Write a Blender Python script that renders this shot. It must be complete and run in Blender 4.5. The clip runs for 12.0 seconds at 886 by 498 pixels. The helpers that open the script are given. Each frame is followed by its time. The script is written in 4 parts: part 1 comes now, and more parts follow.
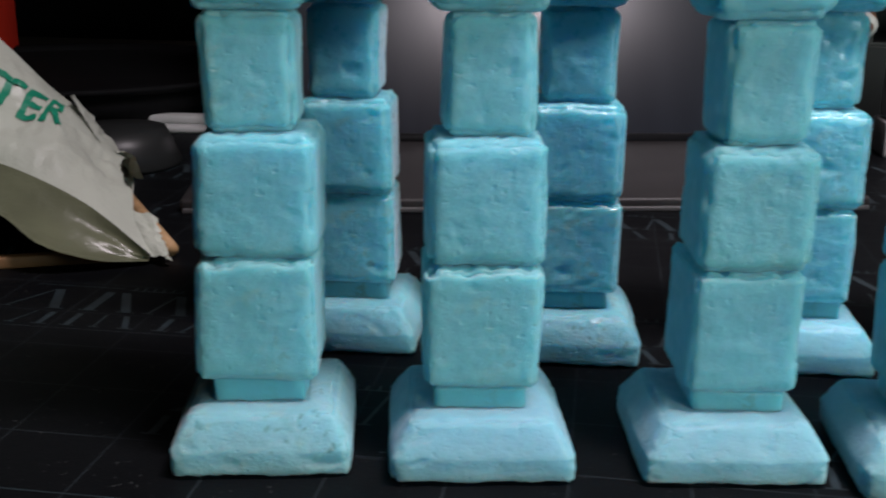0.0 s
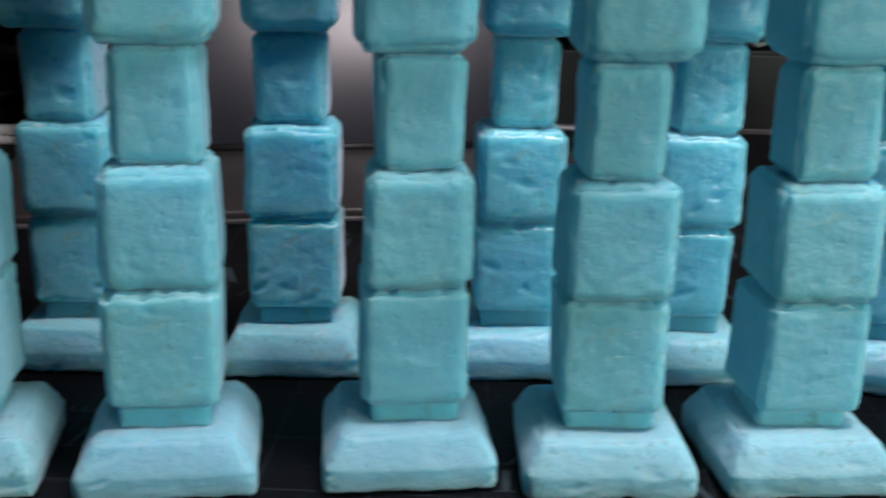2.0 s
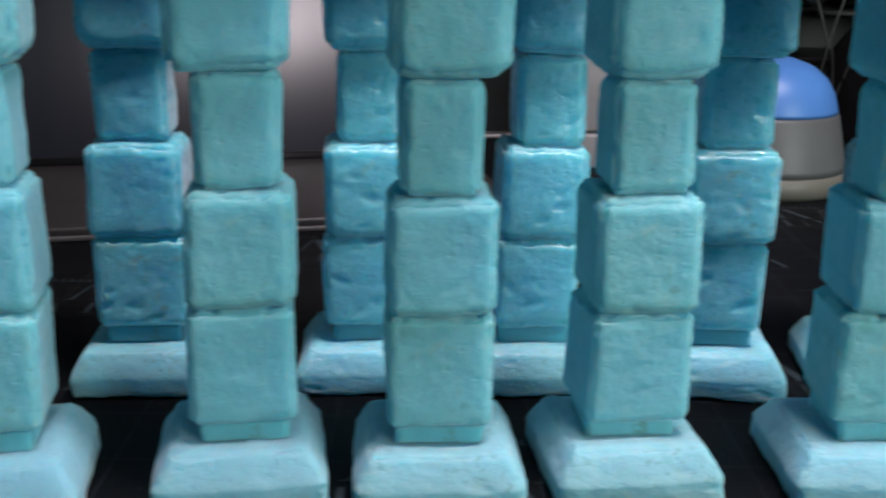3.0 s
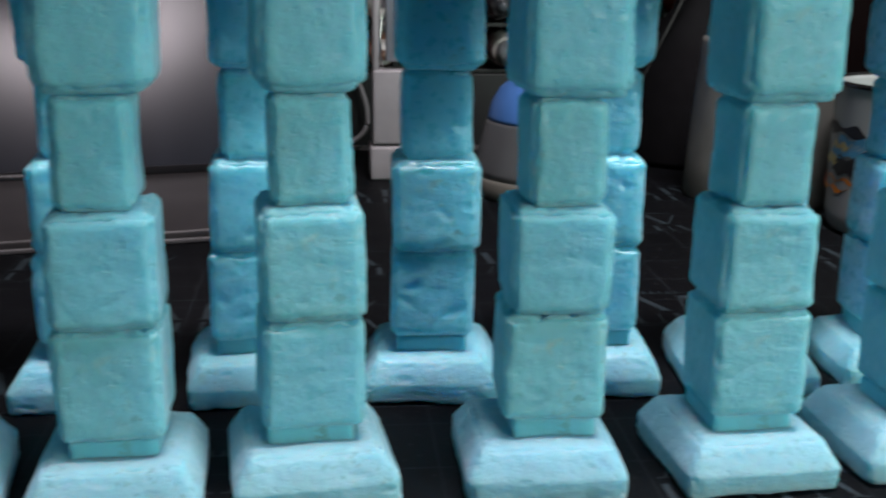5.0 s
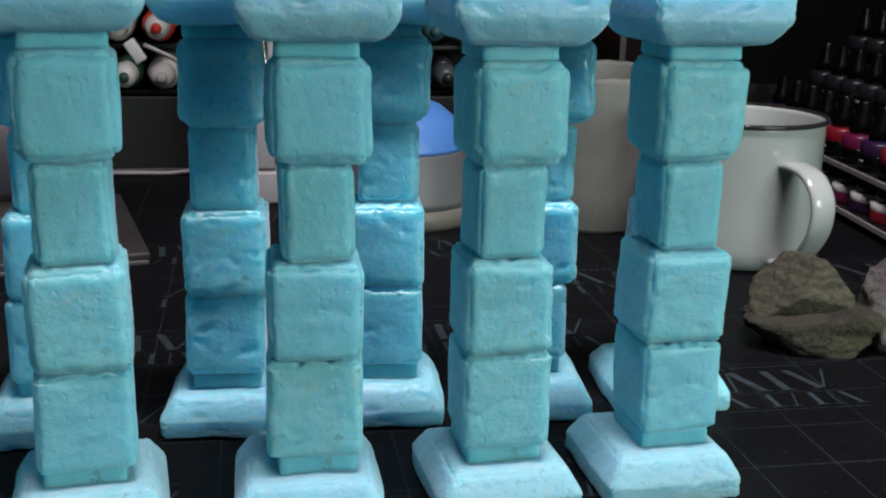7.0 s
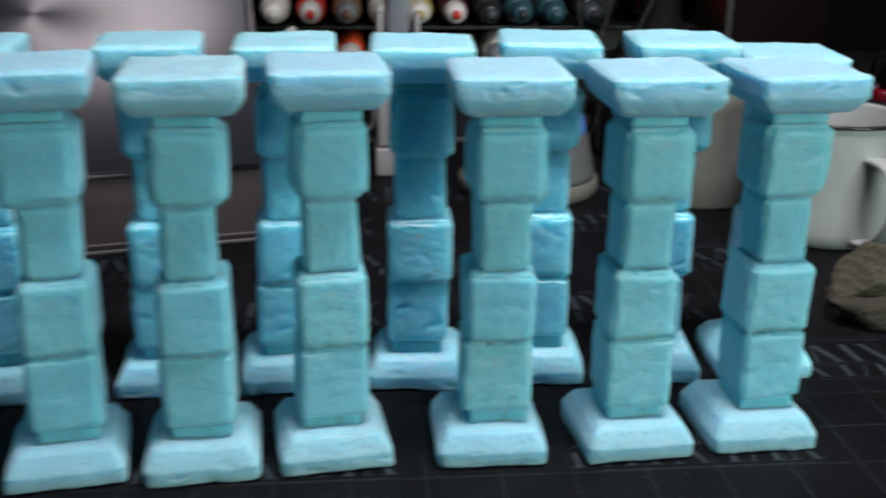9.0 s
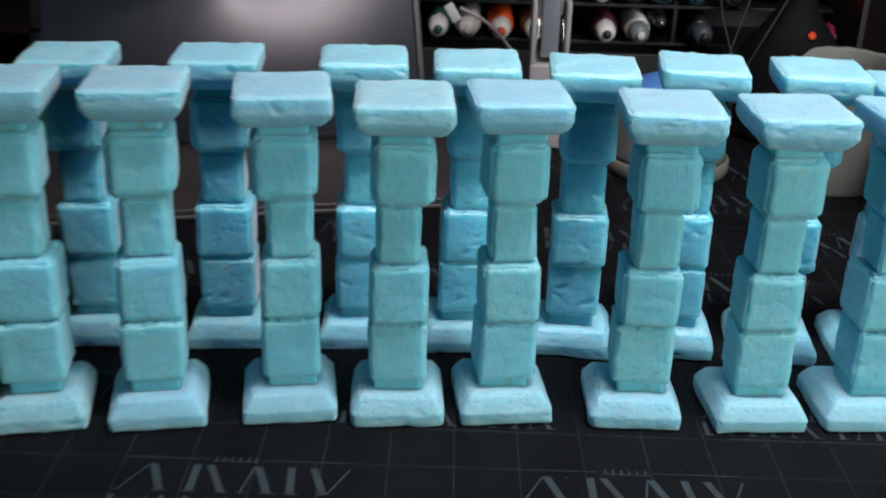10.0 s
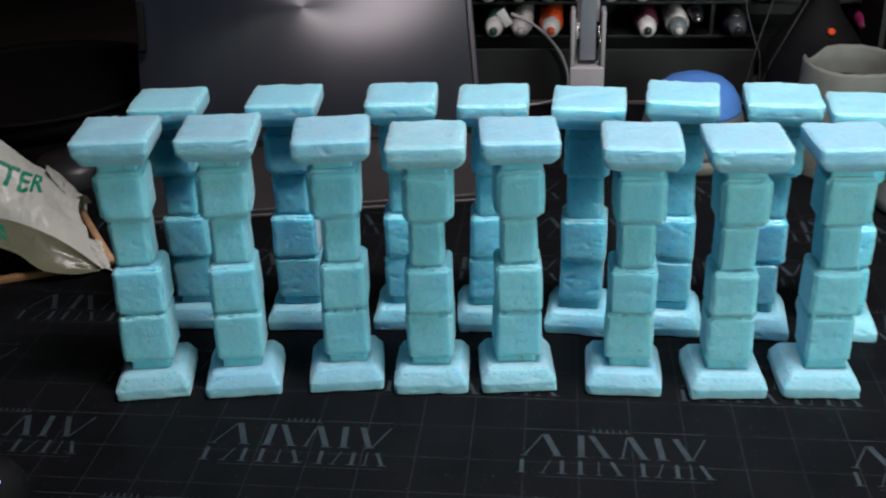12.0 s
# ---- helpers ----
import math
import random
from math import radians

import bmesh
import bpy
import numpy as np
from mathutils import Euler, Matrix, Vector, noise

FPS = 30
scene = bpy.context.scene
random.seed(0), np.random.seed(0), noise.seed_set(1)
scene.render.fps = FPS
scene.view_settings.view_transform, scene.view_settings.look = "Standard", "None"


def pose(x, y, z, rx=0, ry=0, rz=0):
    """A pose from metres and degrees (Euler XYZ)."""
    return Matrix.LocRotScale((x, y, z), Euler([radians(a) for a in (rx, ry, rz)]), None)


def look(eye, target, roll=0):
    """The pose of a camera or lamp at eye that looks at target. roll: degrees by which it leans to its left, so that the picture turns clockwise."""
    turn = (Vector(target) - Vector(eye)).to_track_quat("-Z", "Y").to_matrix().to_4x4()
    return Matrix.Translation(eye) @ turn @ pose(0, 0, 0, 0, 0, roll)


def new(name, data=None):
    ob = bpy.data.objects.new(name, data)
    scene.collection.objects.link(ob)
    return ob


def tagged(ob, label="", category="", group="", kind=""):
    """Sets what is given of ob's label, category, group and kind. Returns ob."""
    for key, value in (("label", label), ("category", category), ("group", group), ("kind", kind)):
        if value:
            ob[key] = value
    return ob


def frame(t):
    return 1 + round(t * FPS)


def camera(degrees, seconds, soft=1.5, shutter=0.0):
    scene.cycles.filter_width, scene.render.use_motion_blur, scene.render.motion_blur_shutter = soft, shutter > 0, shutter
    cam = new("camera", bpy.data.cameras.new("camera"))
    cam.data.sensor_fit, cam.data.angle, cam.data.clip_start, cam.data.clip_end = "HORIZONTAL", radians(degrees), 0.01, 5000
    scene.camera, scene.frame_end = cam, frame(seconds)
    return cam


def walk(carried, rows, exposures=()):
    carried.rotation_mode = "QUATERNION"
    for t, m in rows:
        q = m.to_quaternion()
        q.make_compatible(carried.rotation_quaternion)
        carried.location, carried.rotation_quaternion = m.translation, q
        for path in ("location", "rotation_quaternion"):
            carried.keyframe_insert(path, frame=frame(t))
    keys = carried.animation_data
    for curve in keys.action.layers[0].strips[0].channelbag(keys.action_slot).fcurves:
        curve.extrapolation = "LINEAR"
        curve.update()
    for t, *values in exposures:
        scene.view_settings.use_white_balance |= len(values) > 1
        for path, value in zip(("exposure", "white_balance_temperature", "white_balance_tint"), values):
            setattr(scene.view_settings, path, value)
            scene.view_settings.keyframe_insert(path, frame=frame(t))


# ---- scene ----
cam = camera(44.77, 12.0, soft=2.0, shutter=0.9)
PATH = [
    (0, (0.0027, -0.1822, 0.1111), (-0.0390, 0.1023, 0.0255), 0.67),
    (0.5, (0.0143, -0.1829, 0.1127), (-0.0240, 0.1018, 0.0261), 0.70),
    (1, (0.0287, -0.1836, 0.1127), (-0.0051, 0.1021, 0.0277), 0.48),
    (1.5, (0.0373, -0.1861, 0.1160), (0.0154, 0.1007, 0.0307), 1.00),
    (2, (0.0497, -0.1848, 0.1196), (0.0372, 0.1023, 0.0335), 1.15),
    (2.5, (0.0620, -0.1841, 0.1219), (0.0576, 0.1034, 0.0365), 1.01),
    (3, (0.0767, -0.1829, 0.1226), (0.0783, 0.1049, 0.0377), 0.89),
    (5, (0.1269, -0.1902, 0.1240), (0.1572, 0.0971, 0.0432), 0.91),
    (5.5, (0.1390, -0.1912, 0.1308), (0.1776, 0.0940, 0.0462), 1.08),
    (6, (0.1523, -0.1969, 0.1328), (0.1985, 0.0880, 0.0511), 1.08),
    (6.5, (0.1643, -0.2014, 0.1358), (0.2161, 0.0830, 0.0556), 1.37),
    (8.5, (0.1471, -0.2686, 0.1814), (0.1875, 0.0132, 0.0867), 0.94),
    (9, (0.1270, -0.2885, 0.1964), (0.1539, -0.0077, 0.0942), 0.81),
    (9.5, (0.1207, -0.3111, 0.2169), (0.1260, -0.0326, 0.1056), 0.14),
    (10, (0.0973, -0.3462, 0.2457), (0.0954, -0.0720, 0.1241), 1.73),
    (10.5, (0.1054, -0.3769, 0.2760), (0.0853, -0.1074, 0.1458), 0.71),
    (11, (0.1211, -0.4057, 0.2910), (0.0872, -0.1379, 0.1603), 0.17),
    (11.5, (0.1261, -0.4202, 0.3050), (0.0948, -0.1533, 0.1716), -0.26),
    (12, (0.1389, -0.4298, 0.3131), (0.1083, -0.1632, 0.1790), -1.79),
]
walk(cam, [(t, look(eye, target, roll)) for t, eye, target, roll in PATH], exposures=((0, -0.14), (6.5, -0.18), (8.5, -0.14), (12.0, -0.18)))


# ---- light ----
world = bpy.data.worlds.new("room")
scene.world = world
world.use_nodes = True
world.node_tree.nodes["Background"].inputs["Color"].default_value = (0.004, 0.0045, 0.005, 1)
world.node_tree.nodes["Background"].inputs["Strength"].default_value = 1.0


def area_lamp(name, eye, target, sx, sy, watts, colour, spread):
    data = bpy.data.lights.new(name, "AREA")
    data.spread = math.radians(spread)
    data.shape, data.size, data.size_y = "RECTANGLE", sx, sy
    data.energy, data.color = watts, colour
    ob = new(name, data)
    ob.matrix_world = look(eye, target)
    return ob


# the desk lamp's head over the mat, and an unseen light added low at right for the columns' fronts
area_lamp("desk_lamp_light", (0.28, -0.065, 0.85), (0.26, 0.07, 0.0), 0.30, 0.10, 3.2, (1.0, 0.89, 0.95), 100)
area_lamp("front_fill_light", (0.66, -0.62, 0.30), (0.20, 0.05, 0.06), 0.40, 0.30, 5.6, (0.87, 1.0, 0.92), 180)


# ---- materials ----
def shader(name):
    m = bpy.data.materials.new(name)
    m.use_nodes = True
    nt = m.node_tree
    return m, nt, nt.nodes["Principled BSDF"]


def link(nt, a, b):
    nt.links.new(a, b)


def coords(nt, scale):
    tc = nt.nodes.new("ShaderNodeTexCoord")
    mp = nt.nodes.new("ShaderNodeMapping")
    mp.inputs["Scale"].default_value = scale if hasattr(scale, "__len__") else (scale,) * 3
    link(nt, tc.outputs["Object"], mp.inputs["Vector"])
    return mp.outputs["Vector"]


def noise_tex(nt, vec, scale, detail=4.0, rough=0.55):
    n = nt.nodes.new("ShaderNodeTexNoise")
    n.inputs["Scale"].default_value = scale
    n.inputs["Detail"].default_value = detail
    n.inputs["Roughness"].default_value = rough
    link(nt, vec, n.inputs["Vector"])
    return n.outputs["Fac"]


def ramp(nt, fac, stops):
    r = nt.nodes.new("ShaderNodeValToRGB")
    els = r.color_ramp.elements
    while len(els) < len(stops):
        els.new(0.5)
    for e, (p, c) in zip(els, stops):
        e.position, e.color = p, (*c, 1)
    link(nt, fac, r.inputs["Fac"])
    return r.outputs["Color"]


def bump(nt, bsdf, height, strength, distance):
    b = nt.nodes.new("ShaderNodeBump")
    b.inputs["Strength"].default_value = strength
    b.inputs["Distance"].default_value = distance
    link(nt, height, b.inputs["Height"])
    link(nt, b.outputs["Normal"], bsdf.inputs["Normal"])


def mix(nt, fac, a, b, mode="MIX"):
    n = nt.nodes.new("ShaderNodeMix")
    n.data_type, n.blend_type = "RGBA", mode
    for k, v in ((0, fac), (6, a), (7, b)):
        if hasattr(v, "node"):
            link(nt, v, n.inputs[k])
        else:
            n.inputs[k].default_value = v if k == 0 else (*v, 1)
    return n.outputs[2]


def plain(name, colour, rough=0.5, metal=0.0, vary=0.12, scale=90.0, relief=0.0):
    """A surface of one colour with faint mottling and fine relief."""
    m, nt, b = shader(name)
    v = coords(nt, 1.0)
    n = noise_tex(nt, v, scale)
    lo = tuple(c * (1 - vary) for c in colour)
    hi = tuple(min(1, c * (1 + vary)) for c in colour)
    link(nt, ramp(nt, n, ((0.3, lo), (0.7, hi))), b.inputs["Base Color"])
    b.inputs["Roughness"].default_value = rough
    b.inputs["Metallic"].default_value = metal
    if relief:
        bump(nt, b, noise_tex(nt, v, scale * 8, 3), 0.5, relief)
    return m


def foam_material(name, rough, gloss, relief, chips, sheen, tone):
    """Extruded foam: plain pale blue, softly pitted, with shallow torn steps and tan scuffs."""
    m, nt, b = shader(name)
    v = coords(nt, 1.0)
    info = nt.nodes.new("ShaderNodeObjectInfo")
    big = noise_tex(nt, v, 45, 3)
    col = ramp(nt, big, ((0.25, tuple(c * 0.9 for c in tone)), (0.55, tone), (0.8, tuple(c * 1.06 for c in tone))))
    col = mix(nt, 0.25, col, ramp(nt, info.outputs["Random"], ((0.0, (0.11, 0.48, 0.75)), (1.0, (0.19, 0.55, 0.66)))))
    # tan scuffs and grey-green stains, on some pieces far more than on others
    worn = ramp(nt, info.outputs["Random"], ((0.35, (0.15, 0.15, 0.15)), (0.95, (1, 1, 1))))
    scuff = ramp(nt, noise_tex(nt, v, 210, 4, 0.6), ((0.57, (0, 0, 0)), (0.70, (0.50, 0.50, 0.50))))
    col = mix(nt, mix(nt, 1.0, scuff, worn, "MULTIPLY"), col, (0.30, 0.47, 0.44))
    stain = ramp(nt, noise_tex(nt, v, 80, 5, 0.65), ((0.58, (0, 0, 0)), (0.74, (0.45, 0.45, 0.45))))
    col = mix(nt, mix(nt, 1.0, stain, worn, "MULTIPLY"), col, (0.14, 0.31, 0.30))
    # dark specks ground into some of the faces
    speck = ramp(nt, noise_tex(nt, v, 560, 2, 0.5), ((0.60, (0, 0, 0)), (0.66, (0.6, 0.6, 0.6))))
    soiled = ramp(nt, noise_tex(nt, v, 70, 2), ((0.52, (0, 0, 0)), (0.62, (1, 1, 1))))
    col = mix(nt, mix(nt, 1.0, mix(nt, 1.0, speck, soiled, "MULTIPLY"), worn, "MULTIPLY"), col, (0.10, 0.22, 0.22))
    # crumbled, paler edges
    geo = nt.nodes.new("ShaderNodeNewGeometry")
    col = mix(nt, ramp(nt, geo.outputs["Pointiness"], ((0.53, (0, 0, 0)), (0.62, (0.30, 0.30, 0.30)))), col, (0.36, 0.66, 0.78))
    link(nt, col, b.inputs["Base Color"])
    shine = noise_tex(nt, v, 320, 2)
    link(nt, ramp(nt, shine, ((0.38, (rough * 0.62,) * 3), (0.6, (rough * 1.12,) * 3))), b.inputs["Roughness"])
    b.inputs["Specular IOR Level"].default_value = gloss
    b.inputs["Sheen Weight"].default_value = sheen
    b.inputs["Sheen Roughness"].default_value = 0.5
    b.inputs["Sheen Tint"].default_value = (0.98, 0.96, 1.0, 1)
    b.inputs["Subsurface Weight"].default_value = 0.85
    b.inputs["Subsurface Radius"].default_value = (0.3, 0.8, 1.0)
    b.inputs["Subsurface Scale"].default_value = 0.012

    def weigh(fac, k, rest=None):
        n = nt.nodes.new("ShaderNodeMath")
        n.operation = "MULTIPLY_ADD" if rest else "MULTIPLY"
        link(nt, fac, n.inputs[0])
        n.inputs[1].default_value = k
        if rest:
            link(nt, rest, n.inputs[2])
        return n.outputs[0]

    fine = weigh(noise_tex(nt, v, 1500, 3, 0.6), 0.36)
    pits = weigh(noise_tex(nt, v, 440, 3, 0.55), 0.45, fine)
    pits = weigh(noise_tex(nt, v, 170, 2, 0.5), 0.9, pits)
    # some pieces are sanded smooth, others left pocked
    spin = nt.nodes.new("ShaderNodeMath")
    spin.operation = "FRACT"
    link(nt, weigh(info.outputs["Random"], 7.31), spin.inputs[0])
    pocked = nt.nodes.new("ShaderNodeMath")
    pocked.operation = "MULTIPLY"
    link(nt, ramp(nt, noise_tex(nt, v, 300, 3, 0.6), ((0.42, (0, 0, 0)), (0.60, (1, 1, 1)))), pocked.inputs[0])
    link(nt, spin.outputs[0], pocked.inputs[1])
    pits = weigh(pocked.outputs[0], 0.40, pits)
    holes = ramp(nt, noise_tex(nt, v, 520, 1, 0.4), ((0.26, (0, 0, 0)), (0.33, (1, 1, 1))))
    pits = weigh(holes, 0.5, pits)
    step = ramp(nt, noise_tex(nt, coords(nt, (1.0, 1.0, 1.7)), 120, 3, 0.5), ((0.50, (0, 0, 0)), (0.56, (1, 1, 1))))
    bump(nt, b, weigh(step, chips, pits), relief, 0.0006)
    return m


def mat_material():
    """The black cutting mat with its faint printed inch grid."""
    m, nt, b = shader("mat_vinyl")
    tc = nt.nodes.new("ShaderNodeTexCoord")
    sep = nt.nodes.new("ShaderNodeSeparateXYZ")
    link(nt, tc.outputs["Object"], sep.inputs[0])

    def op(kind, a, c=None):
        n = nt.nodes.new("ShaderNodeMath")
        n.operation = kind
        for k, x in ((0, a), (1, c)):
            if x is None:
                continue
            if hasattr(x, "node"):
                link(nt, x, n.inputs[k])
            else:
                n.inputs[k].default_value = x
        return n.outputs[0]

    def line(axis):
        cell = op("PINGPONG", op("ADD", axis, 25.4 / 1000 * 40), 0.0127)
        return op("LESS_THAN", cell, 0.00022)

    grid = op("MAXIMUM", line(sep.outputs["X"]), line(sep.outputs["Y"]))
    v = coords(nt, 1.0)
    wear = noise_tex(nt, v, 30, 5)
    grid = op("MULTIPLY", grid, ramp(nt, wear, ((0.3, (0.25, 0.25, 0.25)), (0.7, (0.75, 0.75, 0.75)))))
    dust = noise_tex(nt, v, 18, 6, 0.7)
    base = ramp(nt, dust, ((0.3, (0.0025, 0.0029, 0.0036)), (0.75, (0.0055, 0.0062, 0.0074))))
    specks = noise_tex(nt, v, 700, 1)
    base = mix(nt, ramp(nt, specks, ((0.73, (0, 0, 0)), (0.77, (0.25, 0.25, 0.25)))), base, (0.12, 0.13, 0.13))
    link(nt, mix(nt, grid, base, (0.030, 0.038, 0.043)), b.inputs["Base Color"])
    link(nt, ramp(nt, dust, ((0.3, (0.50, 0.50, 0.50)), (0.7, (0.62, 0.62, 0.62)))), b.inputs["Roughness"])
    b.inputs["Specular IOR Level"].default_value = 0.085
    bump(nt, b, noise_tex(nt, v, 1600, 2), 0.3, 0.0002)
    return m


def brushed(name, colour, rough, scale):
    m, nt, b = shader(name)
    n = noise_tex(nt, coords(nt, scale), 1.0, 4)
    lo = tuple(c * 0.92 for c in colour)
    hi = tuple(min(1, c * 1.08) for c in colour)
    link(nt, ramp(nt, n, ((0.3, lo), (0.7, hi))), b.inputs["Base Color"])
    link(nt, ramp(nt, n, ((0.3, (rough * 0.96,) * 3), (0.7, (rough * 1.04,) * 3))), b.inputs["Roughness"])
    return m, b


def rock_material(name, a, c, moss):
    m, nt, b = shader(name)
    v = coords(nt, 1.0)
    n = noise_tex(nt, v, 130, 7, 0.68)
    w = nt.nodes.new("ShaderNodeTexWave")
    w.wave_type, w.bands_direction = "BANDS", "Z"
    w.inputs["Scale"].default_value = 90
    w.inputs["Distortion"].default_value = 9
    w.inputs["Detail"].default_value = 4
    link(nt, v, w.inputs["Vector"])
    col = mix(nt, 0.35, ramp(nt, n, ((0.25, a), (0.75, c))), ramp(nt, w.outputs["Fac"], ((0.2, a), (0.8, c))))
    if moss:
        patch = noise_tex(nt, v, 45, 4)
        col = mix(nt, ramp(nt, patch, ((0.56, (0, 0, 0)), (0.66, (0.7, 0.7, 0.7)))), col, (0.06, 0.065, 0.025))
    link(nt, col, b.inputs["Base Color"])
    b.inputs["Roughness"].default_value = 0.85
    bump(nt, b, n, 1.0, 0.0065)
    return m


FOAM = foam_material("foam", 0.64, 0.50, 0.56, 0.06, 0.15, (0.212, 0.550, 0.652))
# Far row: glossier skin, with the bluer light there put into its tone.
FOAM_GLAZED_LIT = foam_material("glazed_foam_bluelit", 0.40, 1.0, 0.36, 0.22, 0.45, (0.180, 0.675, 0.865))
# Coarser-cut slabs; the overhead lamp's paling of their tops is put into the tone.
FOAM_CUT_LIT = foam_material("foam_coarse_lamplit", 0.72, 0.50, 0.62, 0.12, 0.15, (0.266, 0.475, 0.555))
FOAM_CUT_LIT_BLUE = foam_material("blue_foam_coarse_lamplit", 0.58, 0.80, 0.5, 0.16, 0.15, (0.300, 0.650, 0.755))
# Footings and collars: smoother, in a darker, more saturated blue.
FOAM_DEEP = foam_material("foam_smooth_deep_blue", 0.60, 0.50, 0.35, 0.05, 0.20, (0.130, 0.510, 0.690))
MAT = mat_material()
PRINT = plain("grey_print", (0.016, 0.028, 0.034), 0.6, 0, 0.45, 160)
WOOD = plain("light_wood", (0.24, 0.125, 0.055), 0.55, 0, 0.2, 60, 0.0002)
STICK = plain("stick_wood", (0.55, 0.33, 0.16), 0.6, 0, 0.15, 120, 0.0002)
BLACK = plain("black_plastic", (0.009, 0.0095, 0.0105), 0.45, 0, 0.2, 120, 0.0001)
SHELFGREY = plain("shelf_front", (0.012, 0.014, 0.014), 0.6, 0, 0.25, 25)
WHITE = plain("white_plastic", (0.62, 0.63, 0.62), 0.4, 0, 0.06, 90)
GREYARM = plain("grey_aluminium", (0.42, 0.45, 0.50), 0.38, 0.6, 0.05, 60)
ENAMEL = plain("white_enamel", (0.40, 0.435, 0.425), 0.16, 0, 0.04, 30)
RIM = plain("black_enamel_rim", (0.02, 0.02, 0.02), 0.15, 0, 0.2, 60)
CREAM = plain("cream_plastic", (0.14, 0.137, 0.117), 0.45, 0, 0.06, 60)
POT = plain("bone_plaster", (0.158, 0.168, 0.148), 0.7, 0, 0.12, 90, 0.0004)
BLUE = plain("blue_plastic", (0.08, 0.23, 0.60), 0.4, 0, 0.06, 40)
FROST = plain("frosted_plastic", (0.105, 0.112, 0.115), 0.45, 0, 0.1, 40)
SHELFEDGE = plain("shelf_edge_grey", (0.30, 0.30, 0.30), 0.5, 0, 0.15, 60)
# White plastic, the weaker light at the back put into its colour.
LAMPWHITE = plain("dimmed_white_plastic", (0.36, 0.35, 0.36), 0.4, 0, 0.08, 70)
MATTBLACK = plain("matt_black", (0.007, 0.0072, 0.008), 0.7, 0, 0.2, 90)
MATTBLACK.node_tree.nodes["Principled BSDF"].inputs["Specular IOR Level"].default_value = 0.10
WIRE = plain("wire_grey", (0.055, 0.058, 0.055), 0.4)
FROST_EDGE = plain("grey_edge", (0.10, 0.10, 0.10), 0.45, 0, 0.2, 60)
STEEL = plain("steel", (0.6, 0.6, 0.58), 0.25, 1.0, 0.1, 90)
RED = plain("red_card", (0.62, 0.03, 0.015), 0.5, 0, 0.1, 40)
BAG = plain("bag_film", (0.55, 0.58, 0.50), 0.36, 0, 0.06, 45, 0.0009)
# Bag faces turned downwards: their shade is put into the film's colour.
BAG_SHADED = plain("bag_film_shaded", (0.15, 0.16, 0.10), 0.3, 0, 0.2, 35, 0.0006)
GREEN = plain("green_ink", (0.01, 0.26, 0.15), 0.4, 0, 0.15, 120)
CLEARLID = plain("translucent_lid", (0.022, 0.024, 0.024), 0.4, 0, 0.2, 40)
WALLPAINT = plain("room_paint", (0.22, 0.21, 0.20), 0.8, 0, 0.08, 3)
DESK = plain("desk_board", (0.05, 0.04, 0.033), 0.5, 0, 0.25, 20, 0.0002)
BACKBOARD = plain("black_backboard", (0.010, 0.0105, 0.012), 0.8, 0, 0.3, 8)
SCREEN, _b = brushed("screen_film", (0.017, 0.021, 0.031), 0.36, (60, 4, 4))
_b.inputs["Specular IOR Level"].default_value = 0.95
_b.inputs["Anisotropic"].default_value = 0.75
_tangent = SCREEN.node_tree.nodes.new("ShaderNodeTangent")
_tangent.direction_type, _tangent.axis = "RADIAL", "Z"
link(SCREEN.node_tree, _tangent.outputs["Tangent"], _b.inputs["Tangent"])
MAROON = plain("dark_maroon_board", (0.012, 0.006, 0.006), 0.75, 0, 0.3, 14)
MAROON.node_tree.nodes["Principled BSDF"].inputs["Specular IOR Level"].default_value = 0.12
DECK = plain("deck_film", (0.034, 0.032, 0.032), 0.5, 0, 0.2, 30)
ROCK_TAN = rock_material("tan_rock", (0.030, 0.029, 0.018), (0.120, 0.113, 0.074), True)
ROCK_DARK = rock_material("dark_rock", (0.017, 0.016, 0.011), (0.066, 0.060, 0.040), True)
ROCK_GREY = rock_material("grey_rock", (0.08, 0.077, 0.07), (0.22, 0.21, 0.19), False)


# ---- building helpers ----
def part(name, bm, material, parent=None, label=""):
    """One mesh object from a bmesh or from (verts, faces), under a thing or a part."""
    me = bpy.data.meshes.new(name)
    if isinstance(bm, tuple):
        me.from_pydata([tuple(p) for p in bm[0]], [], bm[1])
    else:
        bm.to_mesh(me)
        bm.free()
    me.materials.append(material)
    me.polygons.foreach_set("use_smooth", [True] * len(me.polygons))
    me.update()
    ob = new(name, me)
    if parent:
        ob.parent = parent
    if label:
        ob["label"] = label
    return ob


def thing(name, x, y, z, rz=0, **tags):
    ob = new(name)
    ob.empty_display_size = 0.01
    ob.matrix_world = pose(x, y, z, 0, 0, rz)
    return tagged(ob, **tags)


def box(w, d, h, at=(0, 0, 0), bevel=0.0, seg=2, turn=None):
    """A box standing on at, bevelled."""
    bm = bmesh.new()
    bmesh.ops.create_cube(bm, size=1.0, matrix=Matrix.Translation((0, 0, h / 2)) @ Matrix.Diagonal((w, d, h, 1)))
    if bevel:
        bmesh.ops.bevel(bm, geom=bm.edges[:], offset=bevel, segments=seg, affect="EDGES", profile=0.6)
    if turn is not None:
        bmesh.ops.transform(bm, matrix=turn, verts=bm.verts)
    bmesh.ops.translate(bm, vec=at, verts=bm.verts)
    return bm


def flat(ob):
    ob.data.polygons.foreach_set("use_smooth", [False] * len(ob.data.polygons))
    return ob


